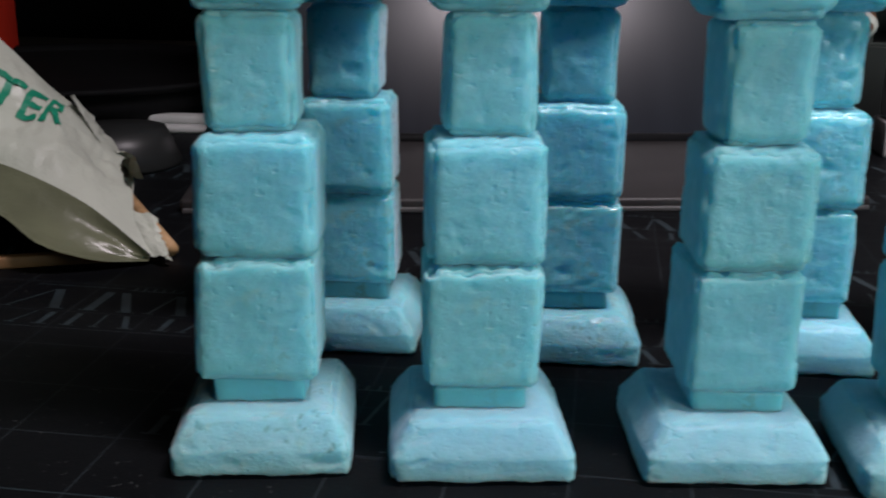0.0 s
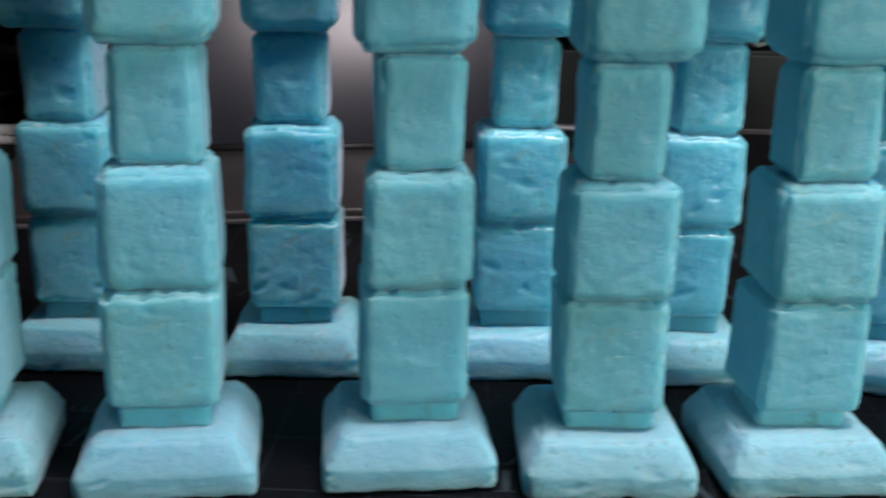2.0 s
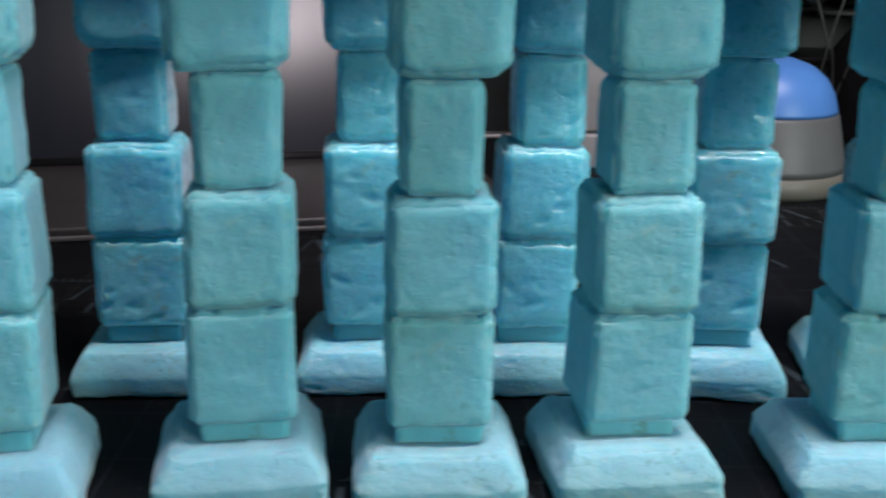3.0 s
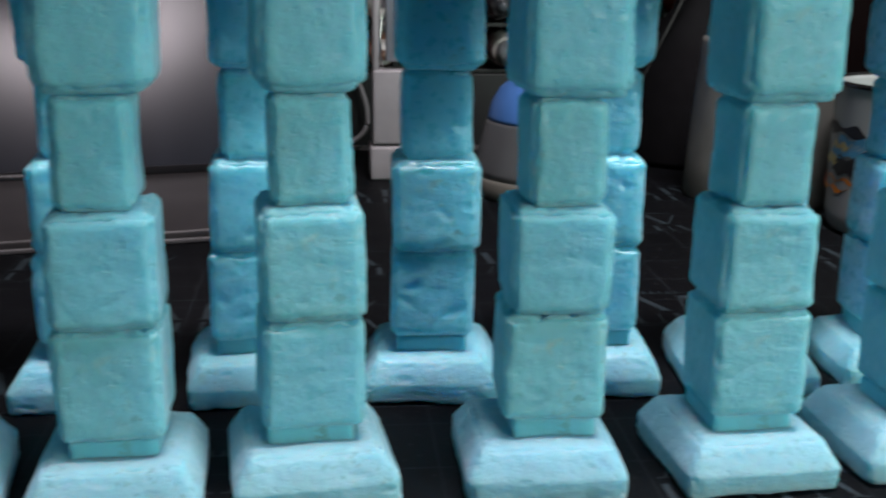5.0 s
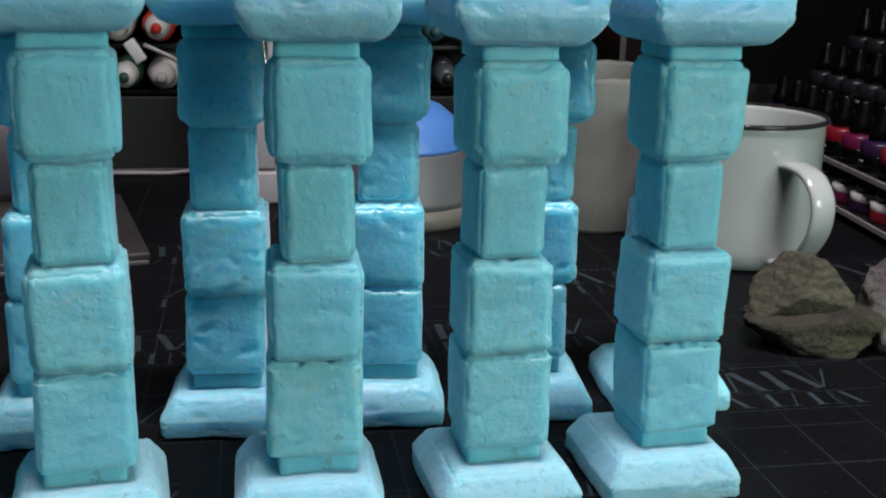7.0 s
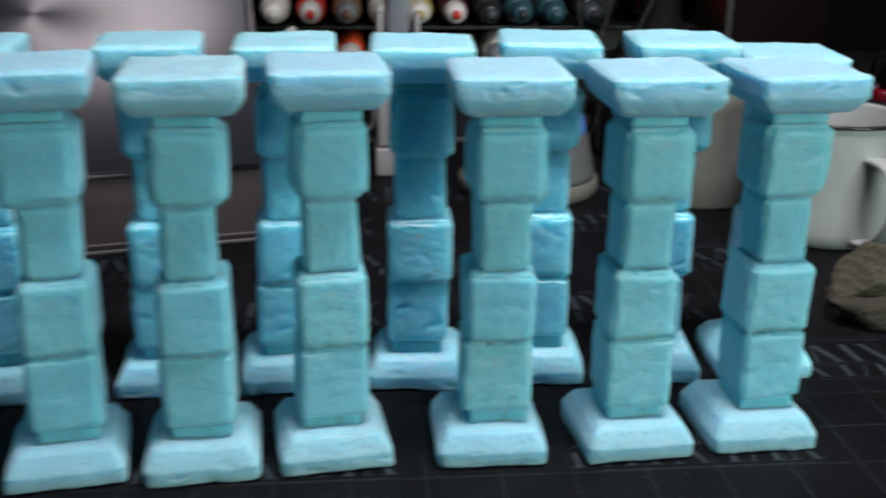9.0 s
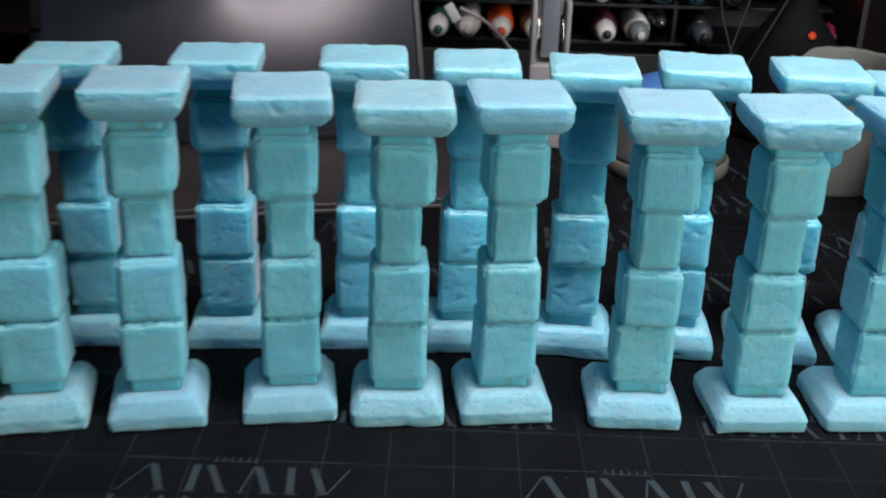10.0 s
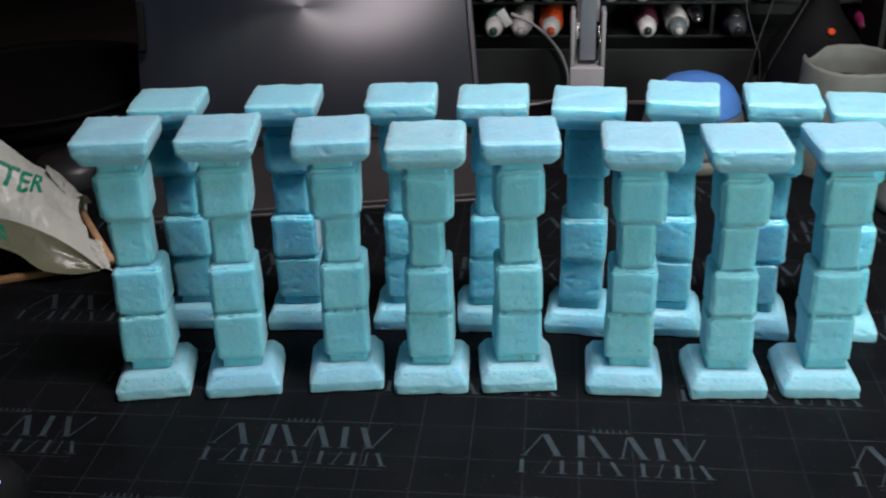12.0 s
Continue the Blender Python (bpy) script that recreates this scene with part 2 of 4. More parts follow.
def lathe(profile, seg=40, cap=True, warp=None):
    """Turns (radius, height) pairs about the z axis; warp moves a vertex."""
    verts, faces = [], []
    n = len(profile)
    for k in range(seg):
        a = 2 * math.pi * k / seg
        for r, z in profile:
            p = Vector((r * math.cos(a), r * math.sin(a), z))
            verts.append(warp(p, a) if warp else p)
    for k in range(seg):
        for i in range(n - 1):
            a, b = k * n + i, ((k + 1) % seg) * n + i
            faces.append((a, b, b + 1, a + 1))
    if cap:
        if profile[0][0] > 0:
            faces.append(tuple((seg - 1 - k) * n for k in range(seg)))
        if profile[-1][0] > 0:
            faces.append(tuple(k * n + n - 1 for k in range(seg)))
    return verts, faces


def tube(points, radius, seg=8):
    """A round bar along points."""
    verts, faces = [], []
    pts = [Vector(p) for p in points]
    up = Vector((0.03, 0.05, 1))
    for i, p in enumerate(pts):
        way = (pts[min(i + 1, len(pts) - 1)] - pts[max(i - 1, 0)]).normalized()
        side = way.cross(up if abs(way.z) < 0.95 else Vector((1, 0.1, 0))).normalized()
        top = side.cross(way)
        rad = radius[i] if hasattr(radius, "__len__") else radius
        for k in range(seg):
            a = 2 * math.pi * k / seg
            verts.append(p + rad * (math.cos(a) * side + math.sin(a) * top))
    for i in range(len(pts) - 1):
        for k in range(seg):
            a, b = i * seg + k, i * seg + (k + 1) % seg
            faces.append((a, b, b + seg, a + seg))
    faces.append(tuple(range(seg - 1, -1, -1)))
    faces.append(tuple((len(pts) - 1) * seg + k for k in range(seg)))
    return verts, faces


def curve(ctrl, n=24):
    """Points on a smooth line through ctrl."""
    pts = [Vector(p) for p in ctrl]
    pts = [2 * pts[0] - pts[1]] + pts + [2 * pts[-1] - pts[-2]]
    out = []
    for i in range(1, len(pts) - 2):
        for k in range(n):
            t = k / n
            a, b, c, d = pts[i - 1 : i + 3]
            out.append(0.5 * (2 * b + (c - a) * t + (2 * a - 5 * b + 4 * c - d) * t * t + (3 * b - a - 3 * c + d) * t ** 3))
    out.append(pts[-2])
    return out


LAT = {}


def lattice(n):
    """Points on the surface of an n x n x n lattice and the quads between them, with rows crowded towards the edges."""
    if n in LAT:
        return LAT[n]
    index, pts, quads = {}, [], []

    def vert(i, j, k):
        if (i, j, k) not in index:
            index[i, j, k] = len(pts)
            pts.append([math.sin((2 * q / n - 1) * math.pi / 2) * 0.55 + (2 * q / n - 1) * 0.45 for q in (i, j, k)])
        return index[i, j, k]

    for a in range(n):
        for b in range(n):
            quads.append((vert(a, b, 0), vert(a, b + 1, 0), vert(a + 1, b + 1, 0), vert(a + 1, b, 0)))
            quads.append((vert(a, b, n), vert(a + 1, b, n), vert(a + 1, b + 1, n), vert(a, b + 1, n)))
            quads.append((vert(a, 0, b), vert(a + 1, 0, b), vert(a + 1, 0, b + 1), vert(a, 0, b + 1)))
            quads.append((vert(a, n, b), vert(a, n, b + 1), vert(a + 1, n, b + 1), vert(a + 1, n, b)))
            quads.append((vert(0, a, b), vert(0, a, b + 1), vert(0, a + 1, b + 1), vert(0, a + 1, b)))
            quads.append((vert(n, a, b), vert(n, a + 1, b), vert(n, a + 1, b + 1), vert(n, a, b + 1)))
    LAT[n] = (np.array(pts), quads)
    return LAT[n]


def rough_block(w, d, h, rnd, seed, dents=0.0004, grain=0.00012, n=18, wall=None, inset=0.0, down=False, edge=0.0006, chips=0, torn=0.0005, lump=1.0, jag=0.0):
    """A hand-cut foam block standing on z = 0: rounded, dented, chipped at the edges. wall and inset: the upright part of a
    slab's side and how far its chamfer draws in above it (below it, where down). chips and torn: how many crescents are torn
    out of its sides, and how deep."""
    pts, quads = lattice(n)
    half = np.array((w, d, h)) / 2
    p = pts * half
    rng = random.Random(seed)
    off = Vector((rng.uniform(-9, 9), rng.uniform(-9, 9), rng.uniform(-9, 9)))
    # edges are rounded unevenly along their length
    turned = np.array([1 + 0.40 * noise.noise(Vector(v) * 110 - off) + 0.10 * noise.noise(Vector(v) * 420 + off) for v in p])[:, None] * rnd
    q = np.clip(p, turned - half, half - turned)
    nrm = p - q
    nrm = nrm / np.maximum(np.linalg.norm(nrm, axis=1, keepdims=True), 1e-9)
    out = q + turned * nrm
    cut = np.zeros(len(out))
    for _ in range(chips):
        face = rng.randrange(5)
        u, z = rng.uniform(-0.85, 0.85), rng.uniform(-0.85, 0.85)
        cx, cy, along = ((u, -1, 0), (u, 1, 0), (-1, u, 1), (1, u, 1), (u, -1, 0))[face]
        r, deep, a = rng.uniform(0.0010, 0.0034) * rng.uniform(0.6, 1.2), torn * rng.uniform(0.4, 1.2), rng.uniform(-0.9, 0.9)
        du = out[:, along] - (cx, cy)[along] * half[along]
        dz = out[:, 2] - z * half[2]
        far = np.abs(out[:, 1 - along] - (cx, cy)[1 - along] * half[1 - along])
        g, k = du * math.cos(a) + dz * math.sin(a), dz * math.cos(a) - du * math.sin(a)
        g = g + 0.22 * r * np.sin(k * 2600 + seed)
        f = np.sqrt((g / r) ** 2 + (k / (0.55 * r)) ** 2)
        # shallow above, deepest over its lower lip
        bite = deep * np.sqrt(np.maximum(0, 1 - f * f)) * np.clip(0.55 - 0.75 * k / (0.55 * r), 0.05, 1.2)
        cut = np.maximum(cut, np.where(far < 0.0025, bite, 0))
    lean = (rng.uniform(-0.018, 0.018), rng.uniform(-0.018, 0.018))
    taper = (rng.uniform(-0.022, 0.022), rng.uniform(-0.022, 0.022))
    worn = np.clip((np.sort(np.abs(pts), axis=1)[:, 1] - 0.70) / 0.28, 0, 1) ** 2.4
    verts = []
    for k in range(len(out)):
        v = Vector(out[k])
        nn = Vector(nrm[k])
        s = noise.noise(v * 75 + off) * dents * 0.8 + noise.noise(v * 900 + off) * grain - cut[k]
        s += lump * dents * (noise.noise(v * 230 + off) * 0.5 - max(0.0, noise.noise(v * 420 - off) - 0.2) * 1.3)
        if worn[k]:
            s -= worn[k] * edge * (0.15 + 0.8 * max(0.0, noise.noise(v * 190 - off)) + 0.5 * abs(noise.noise(v * 420 + off)) + 0.6 * max(0.0, noise.noise(v * 900 - off)))
        v = v + nn * s
        if jag and pts[k][2] > 0.86:
            v.z -= jag * max(0.0, noise.noise(Vector((v.x, v.y, 0)) * 420 + off) + 0.1) * (pts[k][2] - 0.86) / 0.14
        if wall is not None:
            up = v.z + h / 2
            up = h - up if down else up
            if up > wall:
                f = min(1.0, (up - wall) / (h - wall))
                f = f ** (1.7 if down else 1.12)
                v.x *= 1 - f * 2 * inset / w
                v.y *= 1 - f * 2 * inset / d
        v.x *= 1 + taper[0] * v.z / half[2]
        v.z *= 1 + taper[1] * v.x / half[0]
        v.x += lean[0] * v.z
        v.y += lean[1] * v.z
        v.z += h / 2
        verts.append(v)
    return verts, quads


# ---- setting: room, desk, mat ----
def slab(name, lo, hi, material, label, category):
    size = [b - a for a, b in zip(lo, hi)]
    ob = flat(part(name, box(*size, at=((lo[0] + hi[0]) / 2, (lo[1] + hi[1]) / 2, lo[2])), material))
    return tagged(ob, label, category, kind="structure")


slab("floor", (-2.0, -2.2, -0.80), (2.2, 1.6, -0.75), DESK, "dark plain floor of the room", "floor")
slab("ceiling", (-2.0, -2.2, 1.65), (2.2, 1.6, 1.70), WALLPAINT, "plain ceiling of the room", "ceiling")
slab("wall_north", (-2.0, 1.6, -0.75), (2.2, 1.7, 1.65), BACKBOARD, "dark wall behind the work desk", "wall")
slab("wall_south", (-2.0, -2.3, -0.75), (2.2, -2.2, 1.65), WALLPAINT, "plain wall behind the camera", "wall")
slab("wall_west", (-2.1, -2.2, -0.75), (-2.0, 1.6, 1.65), BACKBOARD, "dark side wall of the room", "wall")
slab("wall_east", (2.2, -2.2, -0.75), (2.3, 1.6, 1.65), BACKBOARD, "dark side wall of the room", "wall")

desk = thing("desk", 0.1, 0.25, -0.75, label="dark work desk under the cutting mat", category="desk")
flat(part("desktop", box(1.7, 1.3, 0.03, at=(0, 0, 0.7165), bevel=0.002), DESK, desk))
for sx in (-0.8, 0.8):
    for sy in (-0.6, 0.6):
        flat(part("leg", box(0.05, 0.05, 0.7165, at=(sx, sy, 0)), DESK, desk))

mat = thing("cutting_mat", 0, 0, -0.0035, label="black cutting mat with grey inch grid and faded maker's marks", category="mat")
flat(part("sheet", box(1.20, 0.86, 0.0035, at=(0.18, 0.10, 0), bevel=0.0006), MAT, mat))


def quad_strip(bars, z):
    """Flat printed bars: (x0, x1 at the foot, x2, x3 at the head, y0, y1), slanted where foot and head differ."""
    verts, faces = [], []
    for x0, x1, x2, x3, y0, y1 in bars:
        k = len(verts)
        verts += [(x0, y0, z), (x1, y0, z), (x3, y1, z), (x2, y1, z)]
        faces.append((k, k + 1, k + 2, k + 3))
    return verts, faces


def maker_mark(ox, oy):
    """The mat's maker's mark as plain bars: a ruled line broken by small bars, a tall row, a low row and an underline."""
    mm = 0.001
    bars = []

    def rule(x0, x1, y, thick=0.4):
        bars.append((x0, x1, x0, x1, y - thick / 2, y + thick / 2))

    def stroke(x0, x1, wide, y0, y1):
        bars.append((x0, x0 + wide, x1, x1 + wide, y0, y1))
        rule(x0 - 1.4, x0 + wide + 1.4, y0, 0.5)

    rule(3, 33, 0)
    rule(55, 88.5, 0)
    rule(10, 88.5, -36, 0.25)
    for k in range(3):
        stroke(36 + 6.2 * k, 36 + 6.2 * k, 0.7, -1.3, 1.5)
        stroke(39 + 6.2 * k, 39 + 6.2 * k, 0.7, -1.3, 1.5)
    low, top = -20.6, -4.0
    for foot, head, wide in ((3.0, 11.5, 0.9), (17.5, 11.5, 3.2), (28.5, 28.5, 3.0), (40.5, 33.5, 3.0), (48.5, 51.5, 0.9),
                             (57.5, 51.5, 3.2), (66.0, 64.5, 3.0), (78.5, 73.0, 3.0), (80.5, 88.0, 0.9)):
        stroke(foot, head, wide, low, top)
    low, top = -33.4, -23.8
    for foot, head, wide in ((1.5, 1.5, 1.9), (11.5, 15.5, 0.6), (20.0, 20.0, 1.9), (28.5, 28.5, 1.9), (37.5, 37.5, 0.6), (46.5, 43.0, 1.9),
                             (57.0, 57.0, 1.9), (64.0, 67.0, 0.6), (72.5, 72.5, 1.9), (79.5, 79.5, 0.6), (87.0, 83.5, 1.9)):
        stroke(foot, head, wide, low, top)
    part("printed_mark", quad_strip([tuple(mm * q for q in (ox + a, ox + c, ox + d, ox + e, oy + f, oy + g)) for a, c, d, e, f, g in bars], 0.0035 + 0.0001), PRINT, mat)


for row in range(-2, 7):
    for col in range(-2, 4):
        mx = -26.5 + 150.4 * col + (79.5 if row % 2 else 0) - (150.4 if row % 2 and col > 2 else 0)
        if -300 < mx < 480 and not (row % 2 and col > 2):
            maker_mark(mx, 62.0 * row)


# ---- the foam columns ----
LEVELS = (0.0, 13.0, 18.0, 43.6, 69.4, 94.2, 119.6, 123.4, 137.0)


def foam_column(seed, x, y, turn, tall, shifts, back, widths, group, label, joints=None, rear=False):
    """A model column of rough foam: plinth, footing, four blocks, collar and capital, glued one on the other. shifts: how far
    each block is off the plinth's middle, in mm; back: how far the top leans back; joints: the heights between the blocks."""
    rng = random.Random(seed)
    col = thing("foam_column", x, y, 0, turn, label=label, category="model column", group=group)
    z = [v * tall for v in LEVELS]
    if joints:
        z[2:7] = (joints[0] - 0.9, *joints[1:4], joints[4] - 0.4)
        z[7] = z[6] + 4.0 * tall
    z = [v * 0.001 for v in z]
    top = z[-1]
    sideways = (0.0, shifts[0], *shifts, shifts[3], shifts[3])
    fine = 38

    def piece(name, k, w, d, **more):
        h = z[k + 1] - z[k]
        skin = (FOAM_CUT_LIT_BLUE if rear else FOAM_CUT_LIT) if k in (0, 7) else FOAM_DEEP if k in (1, 6) else FOAM_GLAZED_LIT if rear else FOAM
        ob = part(name, rough_block(w, d, h + 0.0003, seed=seed * 31 + k, **more), skin, col)
        f = max(0.0, (z[k] - 0.015) / (top - 0.029))
        s = 0.0002 if k in (0, 7) else 0.0003
        ob.matrix_local = pose(sideways[k] * 0.001 + rng.uniform(-s, s), back * f * 0.001 + rng.uniform(-s, s), z[k], 0, 0, rng.uniform(-2.2, 2.2))
        return ob

    w1, w2, w3, w4 = (v * 0.001 for v in widths)
    rough = 1.25 if rear else 1.0
    tear = dict(chips=16, torn=0.00075, lump=0.45) if rear else dict(chips=10, torn=0.00045, lump=0.6)
    slab_tear = dict(chips=12, torn=0.0009, lump=0.35) if rear else dict(chips=13, torn=0.0008, lump=0.35)
    piece("plinth", 0, 0.0384, 0.0390, rnd=0.0017, wall=0.0062, inset=0.0042, dents=0.00062 * rough, edge=0.0014, n=fine, **slab_tear)
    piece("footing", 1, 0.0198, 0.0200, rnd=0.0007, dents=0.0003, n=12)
    piece("block", 2, w1, 0.0240, rnd=0.0022, edge=0.0011, jag=0.0018, dents=0.0004 * rough, n=fine, **tear)
    piece("block", 3, w2, 0.0242, rnd=0.0028, edge=0.0013, jag=0.0009, dents=0.0004 * rough, n=fine, **tear)
    piece("block", 4, w3, 0.0185, rnd=0.0030, edge=0.0013, dents=0.0005 * rough, n=fine, **tear)
    piece("block", 5, w4, 0.0248, rnd=0.0043, edge=0.0014, dents=0.0004 * rough, n=fine, **tear)
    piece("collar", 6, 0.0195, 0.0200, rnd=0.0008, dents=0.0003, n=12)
    piece("capital", 7, 0.0370, 0.0375, rnd=0.0016, wall=0.0066, inset=0.0048, down=True, dents=0.00060 * rough, edge=0.0015, n=fine, **slab_tear)
    return col


FRONT = "pale blue-green foam model column of rough stacked blocks on a black mat"
REAR = "bright blue foam model column of rough stacked blocks behind the others"
for k, (x, y, turn, tall, shifts, back, widths, joints) in enumerate((
    (-67.7, 31.5, 10, 1.020, (-0.5, -0.2, -0.9, -1.4), 5, (25.6, 25.6, 19.6, 25.2), (19.5, 45.2, 70.8, 95.2, 121.6)),
    (-21.2, 36.3, 10, 1.017, (0.1, 0.3, 1.2, 0.6), 5, (24.8, 24.6, 18.8, 26.0), (19.0, 44.6, 70.8, 95.6, 122.2)),
    (31.9, 44.4, 8, 1.008, (1.2, 2.1, 2.0, 0.6), -1, (23.5, 23.4, 18.4, 25.4), (18.6, 44.6, 70.0, 95.0, 121.4)),
    (77.2, 44.5, 3, 1.000, (-0.2, -0.2, -0.2, 1.2), -4, (23.6, 23.6, 17.4, 24.6), (18.3, 43.6, 69.4, 94.4, 120.4)),
    (120.6, 49.2, 6, 0.998, (0.1, 0.4, 0.8, 1.0), -1, (23.8, 23.6, 18.4, 24.0), (18.1, 43.0, 69.2, 94.0, 120.0)),
    (176.0, 48.8, 0, 0.988, (2.0, 2.2, 2.5, 2.9), -3, (24.2, 23.6, 18.0, 24.4), (18.6, 43.8, 68.6, 93.4, 118.4)),
    (226.5, 48.8, 2, 0.984, (0.0, -0.1, -0.4, -0.1), -2, (23.3, 23.0, 18.0, 24.2), (18.4, 43.4, 68.1, 92.2, 117.8)),
    (272.8, 52.2, 3, 0.980, (2.4, 2.0, 1.4, 1.0), -2, (22.5, 23.5, 17.8, 23.8), (18.4, 43.1, 68.0, 92.0, 117.8)),
)):
    foam_column(11 + k, x * 0.001, y * 0.001, turn, tall, shifts, back, widths, "columns of the near row", FRONT, joints)
for k, (x, y, turn, tall, lean, widths) in enumerate((
    (-64.0, 102.0, 5, 0.985, (0, -2, -6), (24.2, 24.4, 19.0, 25.0)),
    (-4.0, 104.0, 5, 0.985, (0, 0, -2), (25.0, 25.2, 19.4, 24.4)),
    (57.2, 107.5, 4, 0.985, (0, 1, -2), (23.6, 23.6, 17.4, 24.6)),
    (104.0, 107.5, 3, 0.985, (0, 3, -4), (22.8, 23.6, 18.4, 23.6)),
    (155.2, 107.0, -3, 0.985, (0, 1, -6), (23.4, 24.4, 19.2, 23.6)),
    (202.5, 108.5, -5, 0.985, (1, 1.5, 2), (23.0, 22.8, 18.2, 24.0)),
    (249.5, 108.0, -5, 0.985, (0, 5, 0), (23.0, 23.6, 18.4, 24.6)),
    (296.0, 108.5, -4, 0.948, (0, 0, 0), (23.4, 23.4, 18.4, 24.4)),
)):
    shifts = [lean[0] + (lean[1] - lean[0]) * f for f in (0.0, 0.3, 0.55, 0.8)]
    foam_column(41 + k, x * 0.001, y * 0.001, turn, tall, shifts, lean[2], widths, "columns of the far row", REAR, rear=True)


# ---- the dark screen behind the columns ----
tablet = thing("tablet_display", -0.0555, 0.3675, 0, 12.2, label="dark glossy tablet display tilted back over its flat base", category="display")
part("base_plate", box(0.286, 0.126, 0.0055, at=(0.006, -0.061, 0), bevel=0.0015), DECK, tablet, "dull dark brown-grey flat base")
part("front_lip", box(0.284, 0.0022, 0.0022, at=(0.006, -0.1250, 0.0), bevel=0.0006), FROST_EDGE, tablet, "thin grey edge strip")
tilt = pose(0, 0, 0, -31.5, 0, 0)
part("screen", box(0.268, 0.005, 0.215, at=(0, 0.004, 0.004), bevel=0.0012, turn=tilt), SCREEN, tablet, "dark brushed screen with lamp glare")
part("bezel", box(0.0055, 0.0075, 0.215, at=(0.1365, 0.0045, 0.004), bevel=0.001, turn=tilt), BLACK, tablet)
part("clip", box(0.006, 0.008, 0.040, at=(-0.128, 0.034, 0.078), bevel=0.001, turn=tilt), MATTBLACK, tablet)
part("hinge", tube([(-0.13, 0.002, 0.006), (0.13, 0.002, 0.006)], 0.0034, 10), BLACK, tablet)


# ---- paint rack at the back ----
rack = thing("paint_rack", 0.205, 0.52, 0, label="black paint rack with dropper bottles lying in its rows", category="rack")
flat(part("front_panel", box(0.302, 0.004, 0.046, at=(-0.049, -0.031, 0.002), bevel=0.0008), SHELFGREY, rack, "dark grey lower front"))
flat(part("trim", box(0.300, 0.003, 0.003, at=(0.02, -0.0365, 0.0), bevel=0.0005), FROST_EDGE, rack, "thin grey strip along the foot"))
flat(part("back_panel", box(0.400, 0.004, 0.30, at=(0, 0.10, 0)), BLACK, rack))
for zz in (0.045, 0.0760, 0.107, 0.138):
    flat(part("shelf", box(0.400, 0.074, 0.003, at=(0, 0.061, zz - 0.003), bevel=0.0006), BLACK, rack))
for xx in (-0.202, 0.202):
    flat(part("side_panel", box(0.004, 0.140, 0.30, at=(xx, 0.03, 0)), BLACK, rack))
for xx in (-0.035, 0.072):
    flat(part("divider", box(0.003, 0.07, 0.093, at=(xx, 0.062, 0.045)), BLACK, rack))

COLOURS = {}


def paint(name, colour, rough=0.35):
    if name not in COLOURS:
        COLOURS[name] = plain(name, colour, rough, 0, 0.08, 80)
    return COLOURS[name]


def dropper(x, y, z, body, cap, tip, label, tipped=0.0, rad=0.0108):
    """A dropper bottle lying with its nozzle to the front."""
    ob = thing("paint_bottle", x, y, z, 0, label=label, category="paint bottle", group="bottles in the paint rack")
    turn = pose(0, 0, 0, 90 + tipped, 0, 0)
    for name, prof, m in (
        ("bottle", [(0, -0.075), (rad * 0.95, -0.075), (rad, -0.073), (rad, -0.026), (rad * 0.92, -0.0225), (rad * 0.70, -0.0205)], body),
        ("cap", [(rad * 0.74, -0.0215), (rad * 0.78, -0.020), (rad * 0.72, -0.010), (rad * 0.60, -0.0055), (rad * 0.34, -0.0040)], cap),
    ):
        last = part(name, lathe(prof, 24), m, ob)
        last.matrix_local = turn
    part("nozzle", lathe([(rad * 0.33, -0.0045), (rad * 0.30, -0.0010), (rad * 0.22, 0.0)], 24), tip, last)
    return ob


P = {
    "white": paint("bottle_white", (0.62, 0.62, 0.58)), "cap": paint("cap_white", (0.68, 0.68, 0.64)), "green": paint("bottle_green", (0.02, 0.07, 0.045)),
    "orange": paint("bottle_orange", (0.66, 0.08, 0.02)), "red": paint("bottle_red", (0.60, 0.03, 0.02)), "brown": paint("bottle_brown", (0.20, 0.10, 0.06)),
    "maroon": paint("bottle_maroon", (0.07, 0.015, 0.03)), "grey": paint("bottle_grey", (0.17, 0.20, 0.21)), "dark": paint("bottle_dark", (0.02, 0.022, 0.025)),
    "yellow": paint("bottle_yellow", (0.42, 0.34, 0.10)), "teal": paint("bottle_teal", (0.03, 0.09, 0.11)), "slate": paint("bottle_slate", (0.06, 0.075, 0.085)),
    "pink": paint("bottle_pink", (0.40, 0.04, 0.16)),
}
LOW = (
    (82, "green", "cap", "green", "dark green dropper bottle with a white cap"), (106, "white", "cap", "white", "white dropper bottle with a cable plug over it"),
    (133, "orange", "cap", "orange", "orange dropper bottle with a white cap"), (160, "brown", "cap", "brown", "brown dropper bottle with a white cap"),
    (218, "maroon", "cap", "dark", "maroon dropper bottle with a white cap"), (245, "white", "grey", "white", "grey-capped white dropper bottle"),
    (296, "dark", "slate", "dark", "dark slate dropper bottle"),
    (413, "pink", "cap", "pink", "pink dropper bottle with a white cap"),
)
